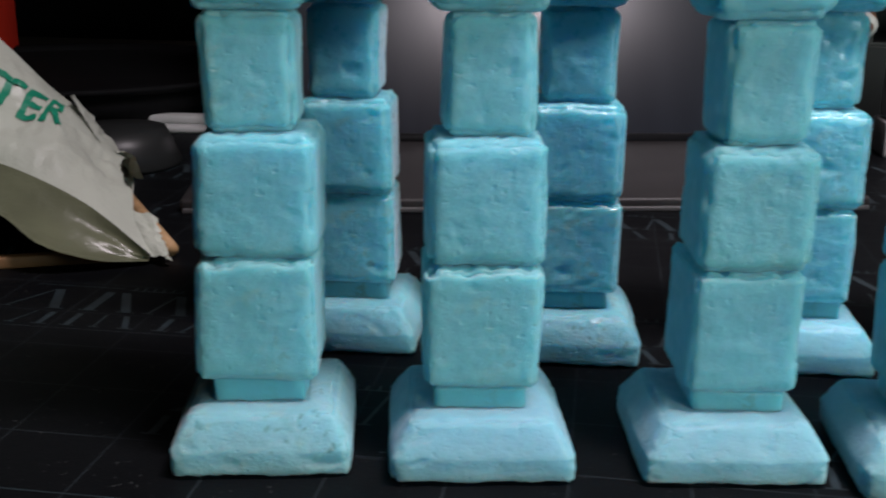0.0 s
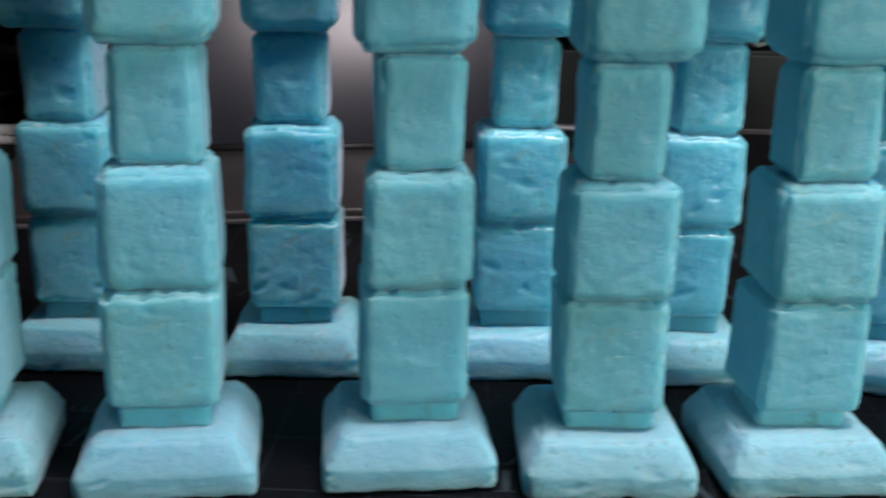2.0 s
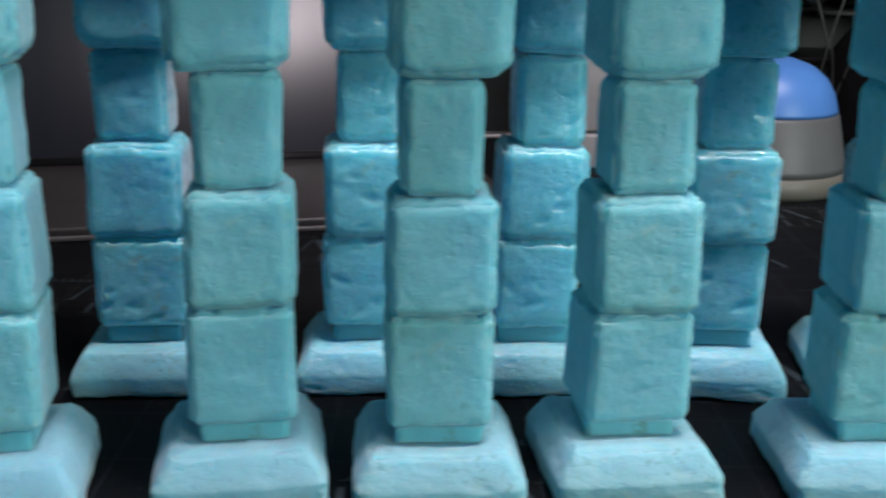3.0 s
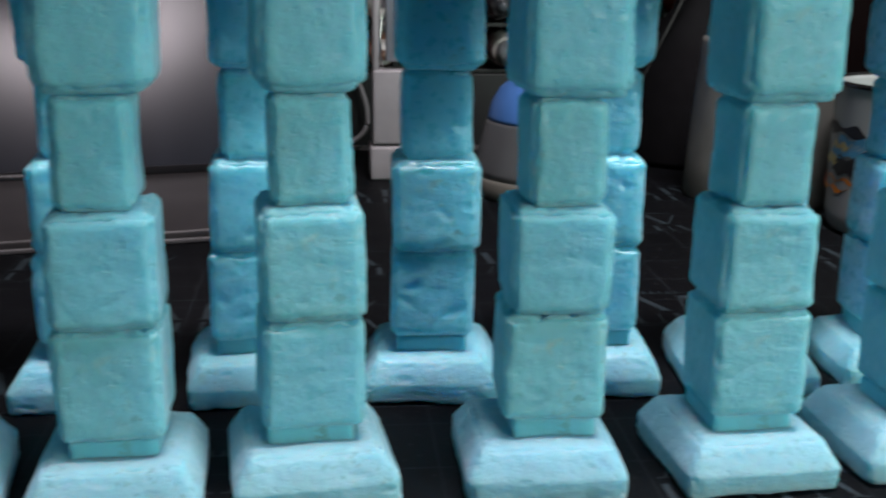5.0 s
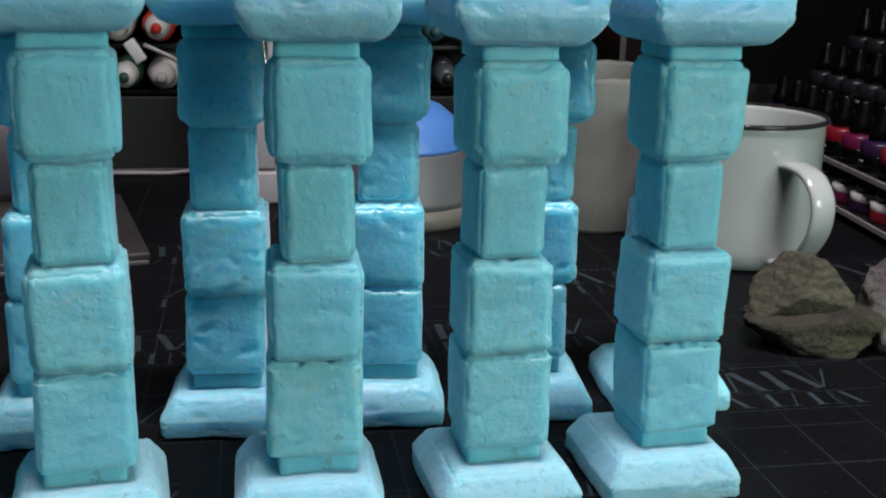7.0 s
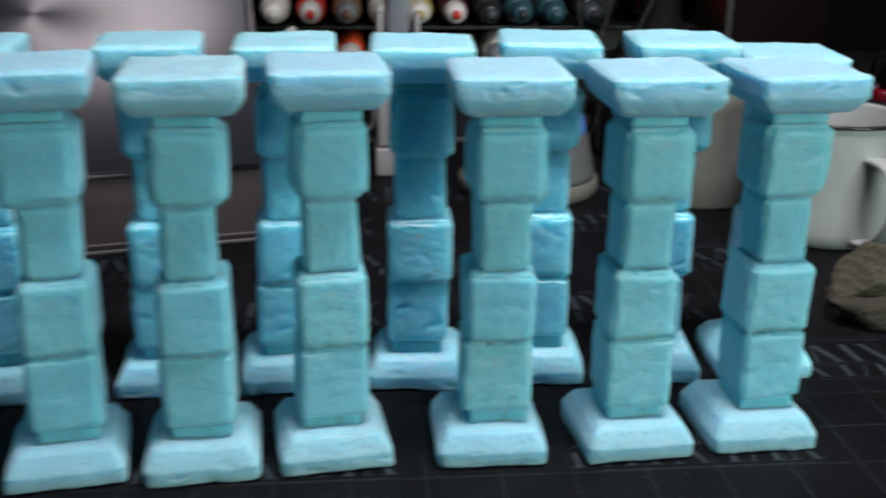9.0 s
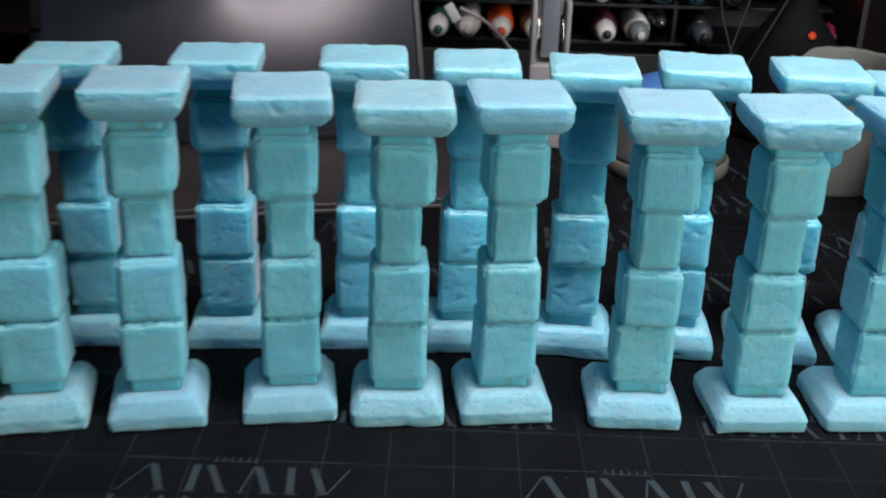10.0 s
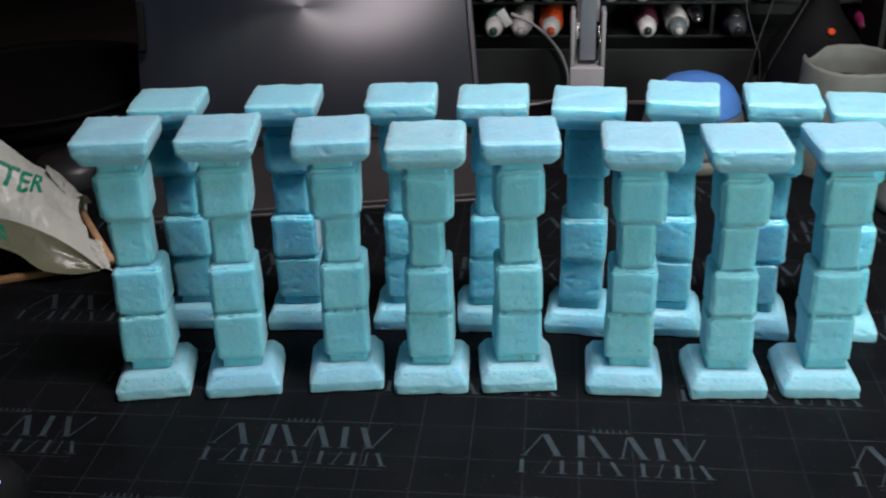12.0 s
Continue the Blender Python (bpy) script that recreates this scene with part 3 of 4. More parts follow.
HIGH = (
    (77, "white", "cap", "white", "white dropper bottle with a white cap"), (104, "red", "cap", "red", "red dropper bottle with a white cap"),
    (131, "brown", "grey", "brown", "brown dropper bottle with a grey cap"), (158, "white", "cap", "white", "cream dropper bottle with a white cap"),
    (185, "yellow", "cap", "yellow", "mustard dropper bottle with a white cap"), (212, "maroon", "cap", "red", "maroon dropper bottle with a white cap"),
    (238, "dark", "dark", "slate", "black dropper bottle with a slate nozzle"), (262, "teal", "teal", "dark", "dark teal dropper bottle"),
    (287, "teal", "teal", "teal", "dark teal dropper bottle"), (316, "dark", "slate", "dark", "dark slate dropper bottle"), (376, "orange", "orange", "red", "orange dropper bottle with an orange cap"),
)
for low, rows_z in ((LOW, 0.0565), (HIGH, 0.0880)):
    for x, b, c, t, words in low:
        dropper(x * 0.001, 0.512, rows_z, P[b], P[c], P[t], words, 2.0)
dropper(0.261, 0.515, 0.0660, P["dark"], P["dark"], STEEL, "small black bottle with a steel ring", 2.0, 0.007)

cable = thing("lamp_cable", 0, 0, 0, label="thin white cable looping down from a plug", category="cable")
part("cord", tube(curve([(0.099, 0.482, 0.081), (0.122, 0.480, 0.0690), (0.142, 0.479, 0.046), (0.149, 0.478, 0.020), (0.139, 0.4755, 0.007), (0.117, 0.474, 0.0022), (0.09, 0.474, 0.0022), (0.05, 0.478, 0.0022)], 10), 0.0014, 10), LAMPWHITE, cable)
part("plug", box(0.0075, 0.006, 0.015, at=(0.0975, 0.4825, 0.0705), bevel=0.0012, turn=pose(0, 0, 0, 0, -32, 0)), WHITE, cable, "small white plug")

lamp = thing("desk_lamp", 0.1625, 0.405, 0, label="white and grey desk lamp arm on a white foot", category="lamp")
part("foot", box(0.030, 0.026, 0.0185, bevel=0.0015), LAMPWHITE, lamp)
part("column", box(0.027, 0.020, 0.0405, at=(0, 0, 0.0195), bevel=0.0015), LAMPWHITE, lamp)
for sx in (-1, 1):
    cheek = part("cheek_plate", box(0.0035, 0.018, 0.046, at=(sx * 0.0118, 0, 0.0585), bevel=0.0015), LAMPWHITE, lamp)
    part("spring", tube(curve([(sx * 0.0085, -0.004, 0.062), (sx * 0.0095, -0.007, 0.075), (sx * 0.008, -0.004, 0.092)], 6), 0.0008, 6), STEEL, cheek)
part("arm", box(0.0125, 0.008, 0.50, at=(0, 0, 0.064), bevel=0.0012), GREYARM, lamp, "slim grey aluminium arm")
part("arm_rail", box(0.0175, 0.005, 0.46, at=(0, 0.0068, 0.092), bevel=0.001), LAMPWHITE, lamp)
part("pivot", tube([(-0.0145, 0, 0.083), (0.0145, 0, 0.083)], 0.0028, 12), STEEL, lamp)


# ---- humidifier, pot, mug ----
hum = thing("humidifier", 0.2430, 0.3630, 0, label="small frosted humidifier with a blue dome on a cream base", category="humidifier")
part("base_ring", lathe([(0.0, 0), (0.0425, 0), (0.0440, 0.002), (0.0440, 0.009), (0.0425, 0.0105), (0, 0.0105)], 48), CREAM, hum)
part("tank", lathe([(0.0420, 0.0104), (0.0412, 0.014), (0.0362, 0.037), (0.0352, 0.0385), (0, 0.0385)], 48), FROST, hum, "frosted grey conical tank")
part("dome", lathe([(0.0352, 0.0386), (0.0349, 0.0405), (0.0330, 0.0475), (0.0286, 0.0550), (0.0216, 0.0608), (0.0118, 0.0645), (0.0, 0.0657)], 48), BLUE, hum, "soft blue plastic dome")

pot = thing("plaster_pot", 0.3500, 0.3470, 0, label="bone-white tapered pot with an uneven notched rim", category="pot")


def notched(p, a):
    """The rim stands high at the back, with a scoop broken out of it at one side and a low step in front."""
    q = p.copy()
    if p.z > 0.060:
        lift = 0.5 * (math.tanh((math.sin(a - 0.15) + 0.30) * 6) + 1)
        scoop = math.exp(-(((a - 2.35) / 0.34) ** 2))
        q.z += (0.0005 + 0.0028 * lift - 0.0075 * scoop + 0.0002 * math.sin(7 * a) + 0.0002 * math.sin(17 * a)) * (p.z - 0.060) / 0.020
    return q


plaster = part("body", lathe([(0, 0.0), (0.0375, 0), (0.0385, 0.002), (0.0378, 0.020), (0.0362, 0.048), (0.0346, 0.070), (0.0342, 0.0775), (0.0334, 0.0800), (0.0322, 0.0780), (0.0318, 0.070), (0.0340, 0.006), (0, 0.005)], 96, False, notched), POT, pot)
part("spill", lathe([(0.0, 0.0), (0.026, 0.0002), (0.0316, 0.0)], 36, False), SHELFGREY, pot, "dark sediment inside").matrix_local = pose(0, 0, 0.062)
speck = random.Random(4)
for _ in range(6):
    a, zz = speck.uniform(3.4, 5.0), speck.uniform(0.050, 0.070)
    r = 0.0346 + (0.070 - zz) * 0.075
    ob = part("paint_speck", lathe([(0, 0), (speck.uniform(0.0003, 0.0006), 0.0001), (0, 0.0003)], 8, False), BLACK, plaster, "dark paint speck")
    ob.matrix_local = Matrix.Translation((r * math.cos(a), r * math.sin(a), zz)) @ Matrix.Rotation(a, 4, "Z") @ Matrix.Rotation(math.pi / 2, 4, "Y")

mug = thing("enamel_mug", 0.3955, 0.2725, 0, label="white enamel mug with a black rim and strap handle", category="mug")
enamel = part("body", lathe([(0, 0), (0.0345, 0), (0.0372, 0.0012), (0.0388, 0.004), (0.0395, 0.010), (0.0398, 0.0662), (0.0402, 0.0677), (0.0392, 0.0682), (0.0385, 0.0662), (0.0382, 0.010), (0.036, 0.005), (0, 0.0045)], 72, False), ENAMEL, mug)
rim = []
for k in range(73):
    a = 2 * math.pi * k / 72
    rim.append((0.0403 * math.cos(a), 0.0403 * math.sin(a), 0.0684))
part("rim", tube(rim, 0.0012, 10), RIM, enamel, "black rolled rim")


def strap(ctrl, width, thick):
    """A ribbon of rounded section along ctrl, in the local y-z plane."""
    pts = curve(ctrl, 10)
    verts, faces, seg = [], [], 12
    for i, p in enumerate(pts):
        way = (pts[min(i + 1, len(pts) - 1)] - pts[max(i - 1, 0)]).normalized()
        out = Vector((1, 0, 0)).cross(way).normalized()
        for k in range(seg):
            a = 2 * math.pi * k / seg
            verts.append(p + Vector((1, 0, 0)) * width / 2 * math.copysign(abs(math.cos(a)) ** 0.6, math.cos(a)) + out * thick / 2 * math.sin(a))
    for i in range(len(pts) - 1):
        for k in range(seg):
            a, b = i * seg + k, i * seg + (k + 1) % seg
            faces.append((a, b, b + seg, a + seg))
    return verts, faces


handle = part("handle", strap([(0, -0.0385, 0.0505), (0, -0.045, 0.0515), (0, -0.056, 0.0490), (0, -0.0640, 0.040), (0, -0.0640, 0.027), (0, -0.057, 0.015), (0, -0.047, 0.0070), (0, -0.0388, 0.0055)], 0.0125, 0.0042), ENAMEL, mug)
handle.matrix_local = pose(0, 0, 0, 0, 0, 11)


def patch(a0, a1, z0, z1, skew, material, words):
    """A thin printed patch on the mug's wall, between two angles and two heights, its sides slanted by skew."""
    verts, faces = [], []
    for i in range(13):
        for j in range(2):
            a = math.radians(a0 + (a1 - a0) * i / 12 + skew * j)
            z = (z0, z1)[j] + 0.0012 * math.sin(i * 1.1 + j)
            verts.append((0.04005 * math.cos(a), 0.04005 * math.sin(a), z))
    for i in range(12):
        faces.append((2 * i, 2 * i + 2, 2 * i + 3, 2 * i + 1))
    part("print_patch", (verts, faces), material, enamel, words)


patch(150, 206, 0.046, 0.050, -8, BLACK, "black printed patch")
patch(168, 210, 0.036, 0.045, 14, paint("print_blue", (0.05, 0.22, 0.36)), "blue printed patch")
patch(160, 180, 0.032, 0.042, 16, paint("print_yellow", (0.50, 0.42, 0.16)), "pale yellow printed patch")
patch(172, 205, 0.028, 0.036, 10, BLACK, "black printed patch")
patch(152, 190, 0.020, 0.026, 20, paint("print_orange", (0.62, 0.20, 0.02)), "orange printed patch")
patch(140, 158, 0.019, 0.024, 6, RED, "red printed patch")


# ---- rocks ----
def rock(name, at, size, seed, material, label, cut=0.62, turn=0, faces=()):
    ob = bmesh.new()
    bmesh.ops.create_icosphere(ob, subdivisions=5, radius=1.0)
    off = Vector((seed * 3.1, seed * 1.7, seed * 0.9))
    rng = random.Random(seed)
    planes = [(Vector((rng.gauss(0, 1), rng.gauss(0, 1), rng.gauss(0, 0.8))).normalized(), rng.uniform(cut, 0.92)) for _ in range(13)]
    planes += [(Vector(n).normalized(), far) for n, far in faces]
    for v in ob.verts:
        p = v.co.copy()
        for nrm, far in planes:
            over = p.dot(nrm) - far
            if over > 0:
                p -= nrm * over
        p *= 1 + 0.10 * noise.noise(p * 1.6 + off) + 0.055 * noise.noise(p * 4 + off) + 0.035 * noise.noise(p * 11 + off)
        p *= 1 - 0.06 * max(0.0, abs(noise.noise(Vector((p.x * 5, p.y * 5, p.z * 14)) - off)) - 0.1) + 0.018 * noise.noise(p * 28 + off)
        v.co = Vector((p.x * size[0], p.y * size[1], max(p.z, -0.62) * size[2]))
    low = min(v.co.z for v in ob.verts)
    bmesh.ops.translate(ob, vec=(0, 0, -low), verts=ob.verts)
    me = part(name, ob, material)
    me.matrix_world = pose(*at, 0, 0, turn)
    return tagged(me, label, "rock", "rocks beside the columns")


rock("rock", (0.3720, 0.1440, 0), (0.0272, 0.0215, 0.0150), 3, ROCK_DARK, "flat dark brown slab of rock on the mat", turn=-8, faces=(((-0.2, 0, 1), 0.30), ((-0.75, -0.3, -0.6), 0.74), ((0.75, -0.3, -0.6), 0.80)))
rock("rock", (0.3700, 0.1510, 0.0085), (0.0235, 0.0175, 0.0182), 8, ROCK_TAN, "tan mossy rock resting on a flat slab", cut=0.86, turn=4, faces=(((-0.72, -0.15, 0.62), 0.34), ((0.1, -0.80, 0.55), 0.52), ((0.12, 0, 1), 0.66), ((0.85, -0.1, 0.50), 0.62), ((-0.2, -0.9, -0.35), 0.62)))
rock("rock", (0.4130, 0.1400, 0), (0.0250, 0.0230, 0.0230), 6, ROCK_GREY, "coarse grey rock beside the tan one", turn=35)


# ---- tiered ink bottles at the right ----
tiers = thing("bottle_stand", 0.485, 0.30, 0, -6, label="black tiered stand with white shelf edges for paint jars", category="stand")
SHELVES = ((0.0, 0.0045), (0.004, 0.0270), (0.030, 0.0500), (0.056, 0.0730))
for off, zz in SHELVES:
    flat(part("shelf", box(0.030, 0.34, 0.002, at=(0.015 + off, 0.03, zz), bevel=0.0004), BLACK, tiers))
    flat(part("shelf_edge", box(0.0015, 0.34, 0.0030, at=(off - 0.0008, 0.03, zz - 0.0005), bevel=0.0003), SHELFEDGE if zz < 0.04 else BLACK, tiers))
flat(part("back_panel", box(0.003, 0.34, 0.14, at=(0.088, 0.03, 0)), BLACK, tiers))
for yy in (-0.142, 0.202):
    flat(part("side_panel", box(0.088, 0.003, 0.055, at=(0.044, yy, 0)), BLACK, tiers))
JAR = (("jar_red", (0.24, 0.010, 0.022)), ("jar_purple", (0.03, 0.010, 0.05)), ("jar_magenta", (0.15, 0.010, 0.055)),
       ("jar_black", (0.015, 0.015, 0.018)))
inks = {n: paint(n, c) for n, c in JAR}
GLOSSBLACK = plain("gloss_black_cap", (0.0022, 0.0022, 0.0025), 0.22, 0, 0.2, 90)
GLOSSBLACK.node_tree.nodes["Principled BSDF"].inputs["Specular IOR Level"].default_value = 0.35
turn_m = pose(0.485, 0.30, 0, 0, 0, -6)
LABELS = {"jar_red": "red", "jar_purple": "purple", "jar_magenta": "magenta", "jar_black": "black"}
for k in range(4):
    for j in range(13):
        yy = -0.125 + 0.0245 * j + 0.004 * (k % 2)
        kind = ("jar_purple", "jar_magenta", "jar_red")[j % 3] if k < 2 else "jar_black"
        off, zz = SHELVES[k]
        p = turn_m @ Vector((0.0125 + off, yy, zz + 0.002))
        jar = thing("paint_jar", p.x, p.y, p.z, label=LABELS[kind] + " paint jar with a black cap on a tiered stand", category="paint jar", group="jars on the tiered stand")
        if k == 0:
            part("jar", lathe([(0, 0), (0.0095, 0), (0.0102, 0.001), (0.0102, 0.0062), (0.0100, 0.0066)], 20), inks[kind], jar)
            part("label_band", lathe([(0.0100, 0.0064), (0.0103, 0.0069), (0.0103, 0.0104), (0.0070, 0.0110)], 20), WHITE, jar, "white neck band")
            part("cap", lathe([(0.0072, 0.0108), (0.0072, 0.0185), (0.0040, 0.0200), (0, 0.0201)], 18), GLOSSBLACK, jar)
        else:
            glass = part("jar", lathe([(0, 0), (0.0095, 0), (0.0104, 0.001), (0.0104, 0.0082), (0.0102, 0.0086)], 20), GLOSSBLACK, jar, "black label")
            part("label_band", lathe([(0.0100, 0.0084), (0.0102, 0.0090), (0.0102, 0.0150), (0.0090, 0.0162), (0.0068, 0.0168)], 20), inks[kind], jar, "coloured shoulder")
            part("cap", lathe([(0.0066, 0.0166), (0.0066, 0.0215), (0.0052, 0.0235), (0.0036, 0.0340), (0.0030, 0.0350), (0, 0.0352)], 18), GLOSSBLACK, jar)
            if (j + k) % 2:
                part("emblem", box(0.0003, 0.0042, 0.0018, at=(-0.0105, 0.0, 0.0045)), SHELFEDGE, glass, "small white printed bar")

board = flat(part("cupboard_side", box(0.150, 0.02, 0.34, at=(0.475, 0.640, 0), bevel=0.002), MAROON))
tagged(board, "dark maroon-brown upright board behind the mug", "board")

# thin wires, a black funnel and a loose nozzle in the dark corner
wires = thing("wire_bundle", 0, 0, 0, label="thin grey wires rising from the desk", category="wire")
for ctrl in (
    [(0.306, 0.440, 0.0), (0.3025, 0.440, 0.053), (0.297, 0.440, 0.069), (0.287, 0.440, 0.102), (0.286, 0.440, 0.150)],
    [(0.286, 0.440, 0.0), (0.293, 0.440, 0.032), (0.300, 0.440, 0.069), (0.308, 0.440, 0.102), (0.318, 0.440, 0.150)],
    [(0.296, 0.442, 0.0), (0.310, 0.440, 0.046), (0.317, 0.440, 0.063), (0.333, 0.440, 0.098), (0.356, 0.440, 0.150)],
):
    part("wire", tube(curve(ctrl, 8), 0.0006, 6), WIRE, wires)
part("tie", box(0.012, 0.010, 0.006, at=(0.291, 0.436, 0.0), bevel=0.001), BLACK, wires)
funnel = thing("airbrush_stand", 0.3490, 0.458, 0, label="black tapered stand with an orange button", category="stand")
part("cone", lathe([(0, 0), (0.046, 0), (0.047, 0.004), (0.038, 0.060), (0.016, 0.091), (0.0135, 0.100), (0.0125, 0.190), (0, 0.192)], 40), MATTBLACK, funnel)
part("button", lathe([(0, 0), (0.0030, 0), (0.0030, 0.002), (0, 0.0025)], 18), P["orange"], funnel, "round orange button").matrix_local = pose(0.0045, -0.0262, 0.0780, 55, 0, 0)


# ---- wrapper bag and other things at the left ----
bag = thing("snack_bag", -0.185, 0.16, 0, label="crumpled off-white plastic bag with green lettering leaning on the mat", category="bag")


def loft(low, high, amp, seed, bulge, bite=0.0):
    """A crinkled face between two edges of as many points each: a function of (u along, v up), lifted by rise. bite: how far
    the far end is drawn in between its corners."""
    lo, hi = ([Vector(p) * 0.001 - Vector((-0.185, 0.16, 0)) for p in e] for e in (low, high))
    lo, hi = curve(lo, 8), curve(hi, 8)

    def at(edge, u):
        f = max(0.0, min(1.0, u)) * (len(edge) - 1)
        k = min(int(f), len(edge) - 2)
        return edge[k].lerp(edge[k + 1], f - k)

    def surface(u, v, rise=0.0):
        u *= 1 - bite * 4 * v * (1 - v) * u * u
        a, b = at(lo, u), at(hi, u)
        way = at(lo, min(1.0, u + 0.03)) - at(lo, max(0.0, u - 0.03))
        nrm = way.cross(b - a).normalized()
        fade = min(1.0, 6 * v * (1 - v))
        n1 = noise.noise(Vector((u * 7, v * 3, seed))) + 0.8 * abs(noise.noise(Vector((u * 13 + v * 5, v * 4 - u * 6, seed + 5)))) + 0.35 * noise.noise(Vector((u * 34, v * 13, seed)))
        return a.lerp(b, v) + nrm * (amp * n1 * fade + bulge * 4 * v * (1 - v) + rise)

    return surface


def skin(surface, nu=48, nv=22):
    verts = [surface(i / nu, j / nv) for i in range(nu + 1) for j in range(nv + 1)]
    faces = [(i * (nv + 1) + j, (i + 1) * (nv + 1) + j, (i + 1) * (nv + 1) + j + 1, i * (nv + 1) + j + 1) for i in range(nu) for j in range(nv)]
    return verts, faces


FOLD = ((-290, 158, 52), (-250, 160, 41), (-223, 160, 34), (-204, 159, 31), (-185, 157, 25), (-167, 154, 17), (-146, 150, 3))
CREST = ((-290, 205, 116), (-250, 202, 89), (-224, 202, 69), (-208, 205, 52), (-203, 217, 41), (-200, 234, 25), (-193, 241, 7))
UNDER = ((-290, 142, 46), (-250, 140, 35), (-212, 138, 25), (-192, 136, 19), (-176, 131, 11), (-161, 139, 4), (-147, 149, 1.5))
REST = ((-300, 236, 0.5), (-260, 238, 0.5), (-228, 240, 0.5), (-212, 243, 0.5), (-205, 245, 0.5), (-200, 245, 0.5), (-194, 242, 0.5))
front = loft(FOLD, CREST, 0.0030, 2, 0.0065, 0.13)
gusset = loft(UNDER, FOLD, 0.0012, 4, -0.0035)
bag_front = part("front_panel", skin(front, 60, 30), BAG, bag)
bag_side = part("side_panel", skin(gusset, 50, 16), BAG_SHADED, bag, "side gusset with olive shade in its film")
part("underside", skin(loft(REST, UNDER, 0.0008, 6, 0.001), 40, 10), BAG_SHADED, bag)
part("back_panel", skin(loft(CREST, REST, 0.0020, 7, 0.003), 40, 16), BAG, bag)
part("end_flap", skin(loft(((-198, 203, 48), (-190, 203, 34), (-183, 209, 19)), ((-206, 217, 46), (-203, 229, 35), (-200, 240, 20)), 0.0010, 9, 0.0012), 24, 16), BAG, bag, "loose folded end flap")
part("end_panel", skin(loft(((-148, 151, 1.5), (-188, 190, 1.0), (-196, 240, 1.0)), ((-148, 151, 3.5), (-188, 191, 14), (-196, 241, 8)), 0.0010, 8, 0.0005), 20, 14), BAG, bag)
EDGE = [(front(u, v) + bag.location) * 1000 for u, v in ((0.90, 0.70), (0.93, 0.85), (0.97, 0.99))]
for low, high, seed in (
    (((-168, 174, 12), (-158, 163, 8), (-147, 150, 3)), ((-151, 172, 10), (-144, 160, 5), (-136, 147, 1.5)), 11),
    (EDGE, [p + Vector((9, -3, -2)) for p in EDGE], 12),
):
    rag = loft(low, high, 0.0016, seed, 0.0012)
    verts, faces = skin(rag, 36, 12)
    for i in range(37):
        # the outer rim is torn to an uneven line
        bite = 0.25 + 0.75 * abs(noise.noise(Vector((i * 0.55, seed, 0))))
        for j in range(13):
            k = i * 13 + j
            verts[k] = verts[i * 13].lerp(verts[k], 1 - 0.45 * bite * (j / 12) ** 2)
    part("torn_edge", (verts, faces), BAG, bag, "torn white crimped end")


def letters(text, face, surface, u0, u1, v0, v1, shift):
    """Printed capitals laid on a bag face, from u0 to u1 along it and v0 to v1 up it, the line rising by shift."""
    data = bpy.data.curves.new("lettering", "FONT")
    data.body, data.size, data.offset = text, 1.0, 0.02
    tmp = new("lettering_source", data)
    me = bpy.data.meshes.new_from_object(tmp.evaluated_get(bpy.context.evaluated_depsgraph_get()))
    bpy.data.objects.remove(tmp)
    bm = bmesh.new()
    bm.from_mesh(me)
    bmesh.ops.triangulate(bm, faces=bm.faces[:])
    for _ in range(3):
        bmesh.ops.subdivide_edges(bm, edges=[e for e in bm.edges if e.calc_length() > 0.12], cuts=1)
        bmesh.ops.triangulate(bm, faces=bm.faces[:])
    wide = max(v.co.x for v in bm.verts)
    tall = max(v.co.y for v in bm.verts)
    for v in bm.verts:
        f = v.co.x / wide
        v.co = surface(u0 + (u1 - u0) * f, v0 + (v1 - v0) * v.co.y / tall + shift * f, 0.0005)
    return part("lettering", bm, GREEN, face, "green printed capitals")


letters("ETTER", bag_front, front, 0.20, 0.69, 0.38, 0.70, 0.06)
letters("TER", bag_side, gusset, 0.28, 0.46, 0.40, 0.85, 0.0)
for u0 in (0.665, 0.685):
    verts = [front(u0 + 0.008 * (k % 2), 0.90 + 0.05 * (k // 2), 0.0006) for k in range(4)]
    part("printed_bar", (verts, [(0, 1, 3, 2)]), BLACK, bag_front, "small black printed bar")

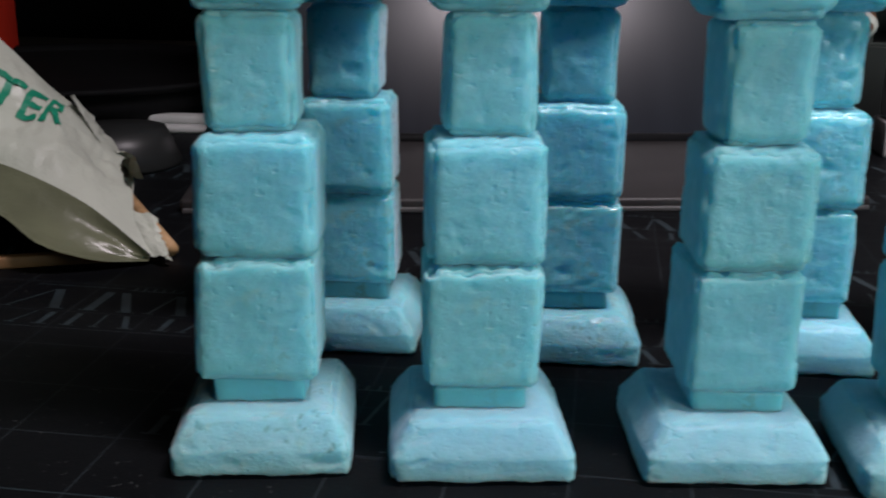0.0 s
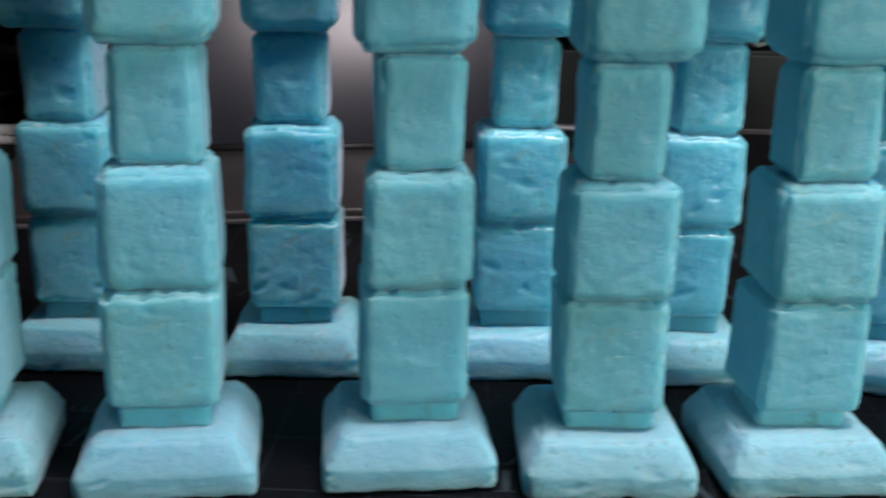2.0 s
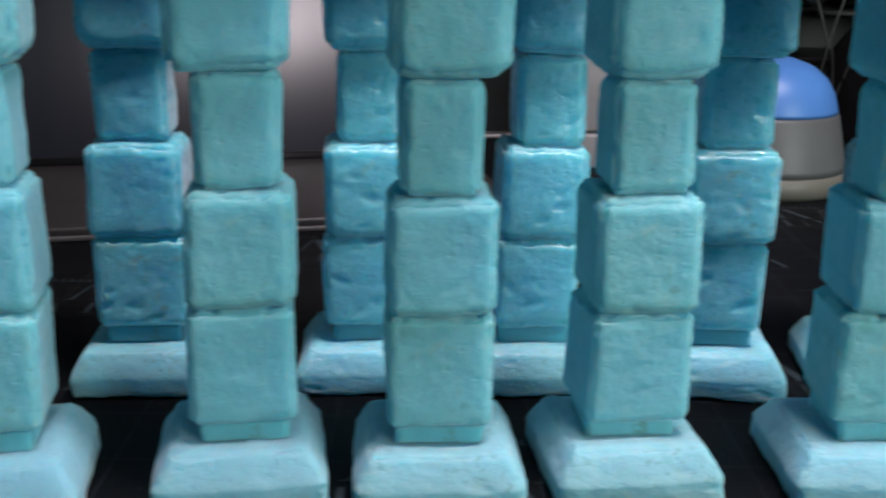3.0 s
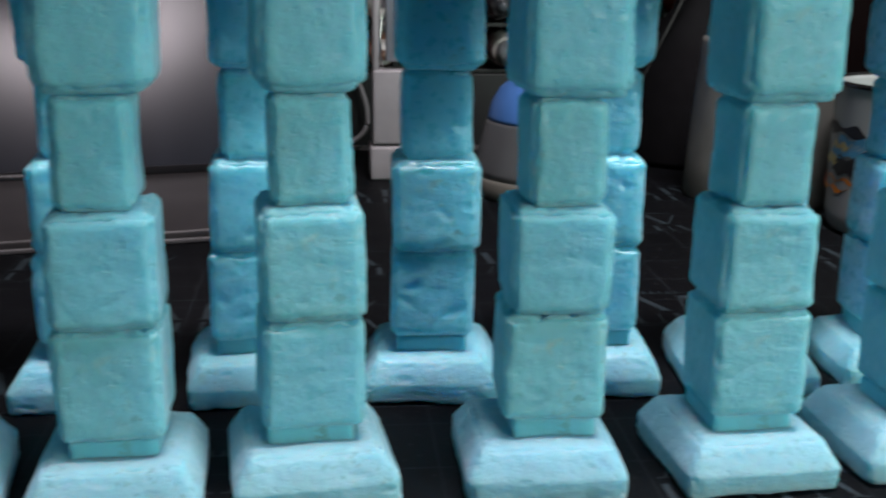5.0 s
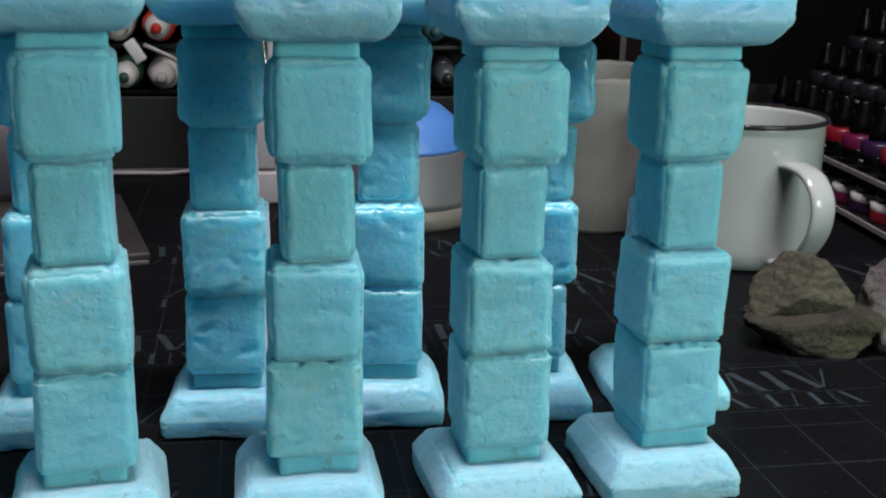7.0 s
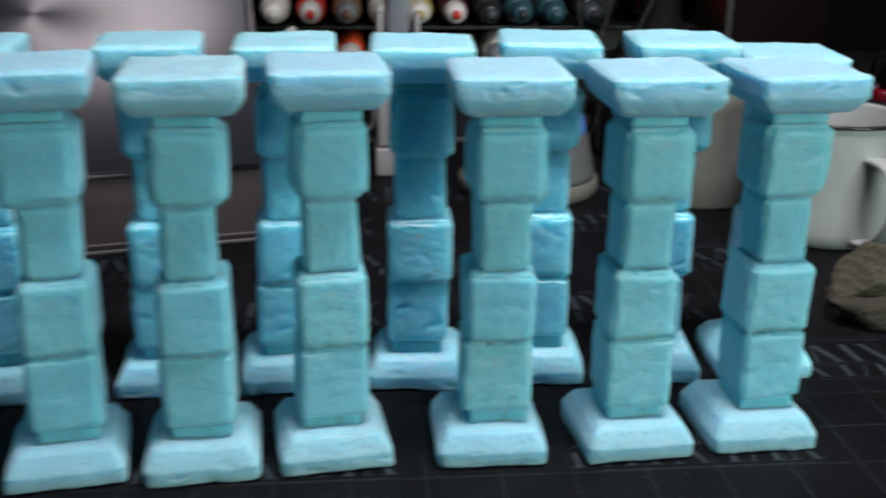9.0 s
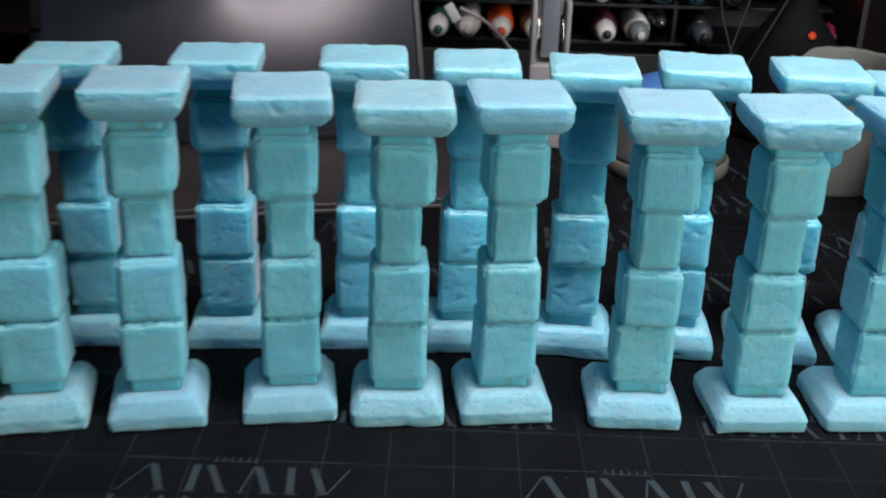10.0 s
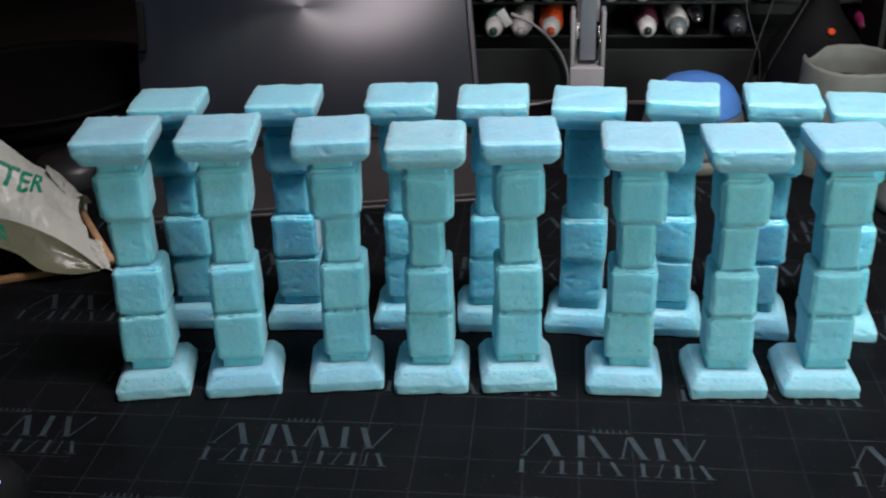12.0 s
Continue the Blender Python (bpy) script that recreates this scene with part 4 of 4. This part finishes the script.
stick = part("wooden_stick", tube([(-0.2005, 0.2430, 0.0028), (-0.1435, 0.1600, 0.0028)], 0.0027, 12), STICK)
tagged(stick, "round light wooden stick lying under the bag's torn end", "stick")
strip = part("wooden_strip", box(0.110, 0.005, 0.004, bevel=0.0006), WOOD)
strip.matrix_world = pose(-0.212, 0.1305, 0, 0, 0, 23)
tagged(strip, "thin orange-brown wooden strip lying beneath the bag", "wooden strip")

tray = thing("round_tray", -0.335, 0.470, 0, label="black round tray with a raised rim in the dark", category="tray")
part("dish", lathe([(0, 0), (0.105, 0), (0.118, 0.006), (0.1245, 0.0215), (0.120, 0.0215), (0.116, 0.0195), (0, 0.0190)], 64), MATTBLACK, tray)
part("rim", lathe([(0.1195, 0.0214), (0.1250, 0.0214), (0.1280, 0.0235), (0.1265, 0.0258), (0.1215, 0.0245), (0.1195, 0.0214)], 64, False), MATTBLACK, tray, "raised black rim")
lid = thing("clear_lid", -0.228, 0.300, 0, label="translucent grey plastic lid lying on the mat", category="lid")
part("rim", lathe([(0.018, 0.0), (0.030, 0.0), (0.031, 0.002), (0.027, 0.012), (0.024, 0.018), (0.0, 0.0190)], 40), CLEARLID, lid)
spat = thing("white_scraper", -0.232, 0.395, 0, 6, label="flat white plastic scraper lying behind the lid", category="scraper")
part("blade", box(0.062, 0.026, 0.004, bevel=0.0015), WHITE, spat)
part("grip", box(0.046, 0.010, 0.005, at=(0.004, 0, 0.004), bevel=0.0018), WHITE, spat)
redbox = part("red_box", box(0.060, 0.030, 0.075, bevel=0.002), RED)
redbox.matrix_world = pose(-0.4525, 0.548, 0.0192, 0, 0, 4)
tagged(redbox, "plain red cardboard box standing in the dish", "box")

gadget = thing("small_gadget", -0.1070, -0.0722, 0, label="small rounded black gadget with a blue-white light", category="gadget")
case = part("case", lathe([(0, 0), (0.0133, 0), (0.0147, 0.003), (0.0144, 0.012), (0.0112, 0.019), (0.0056, 0.022), (0, 0.0225)], 40), MATTBLACK, gadget)
led, led_nt, led_b = shader("blue_led")
led_b.inputs["Base Color"].default_value = (0.3, 0.4, 0.9, 1)
led_b.inputs["Emission Color"].default_value = (0.30, 0.40, 1.0, 1)
led_b.inputs["Emission Strength"].default_value = 4.0
part("light", lathe([(0, 0), (0.0009, 0), (0.0009, 0.0006), (0, 0.0009)], 14), led, case, "blue-white indicator light").matrix_local = pose(0.0080, -0.0073, 0.0193, 40, 0, 45)
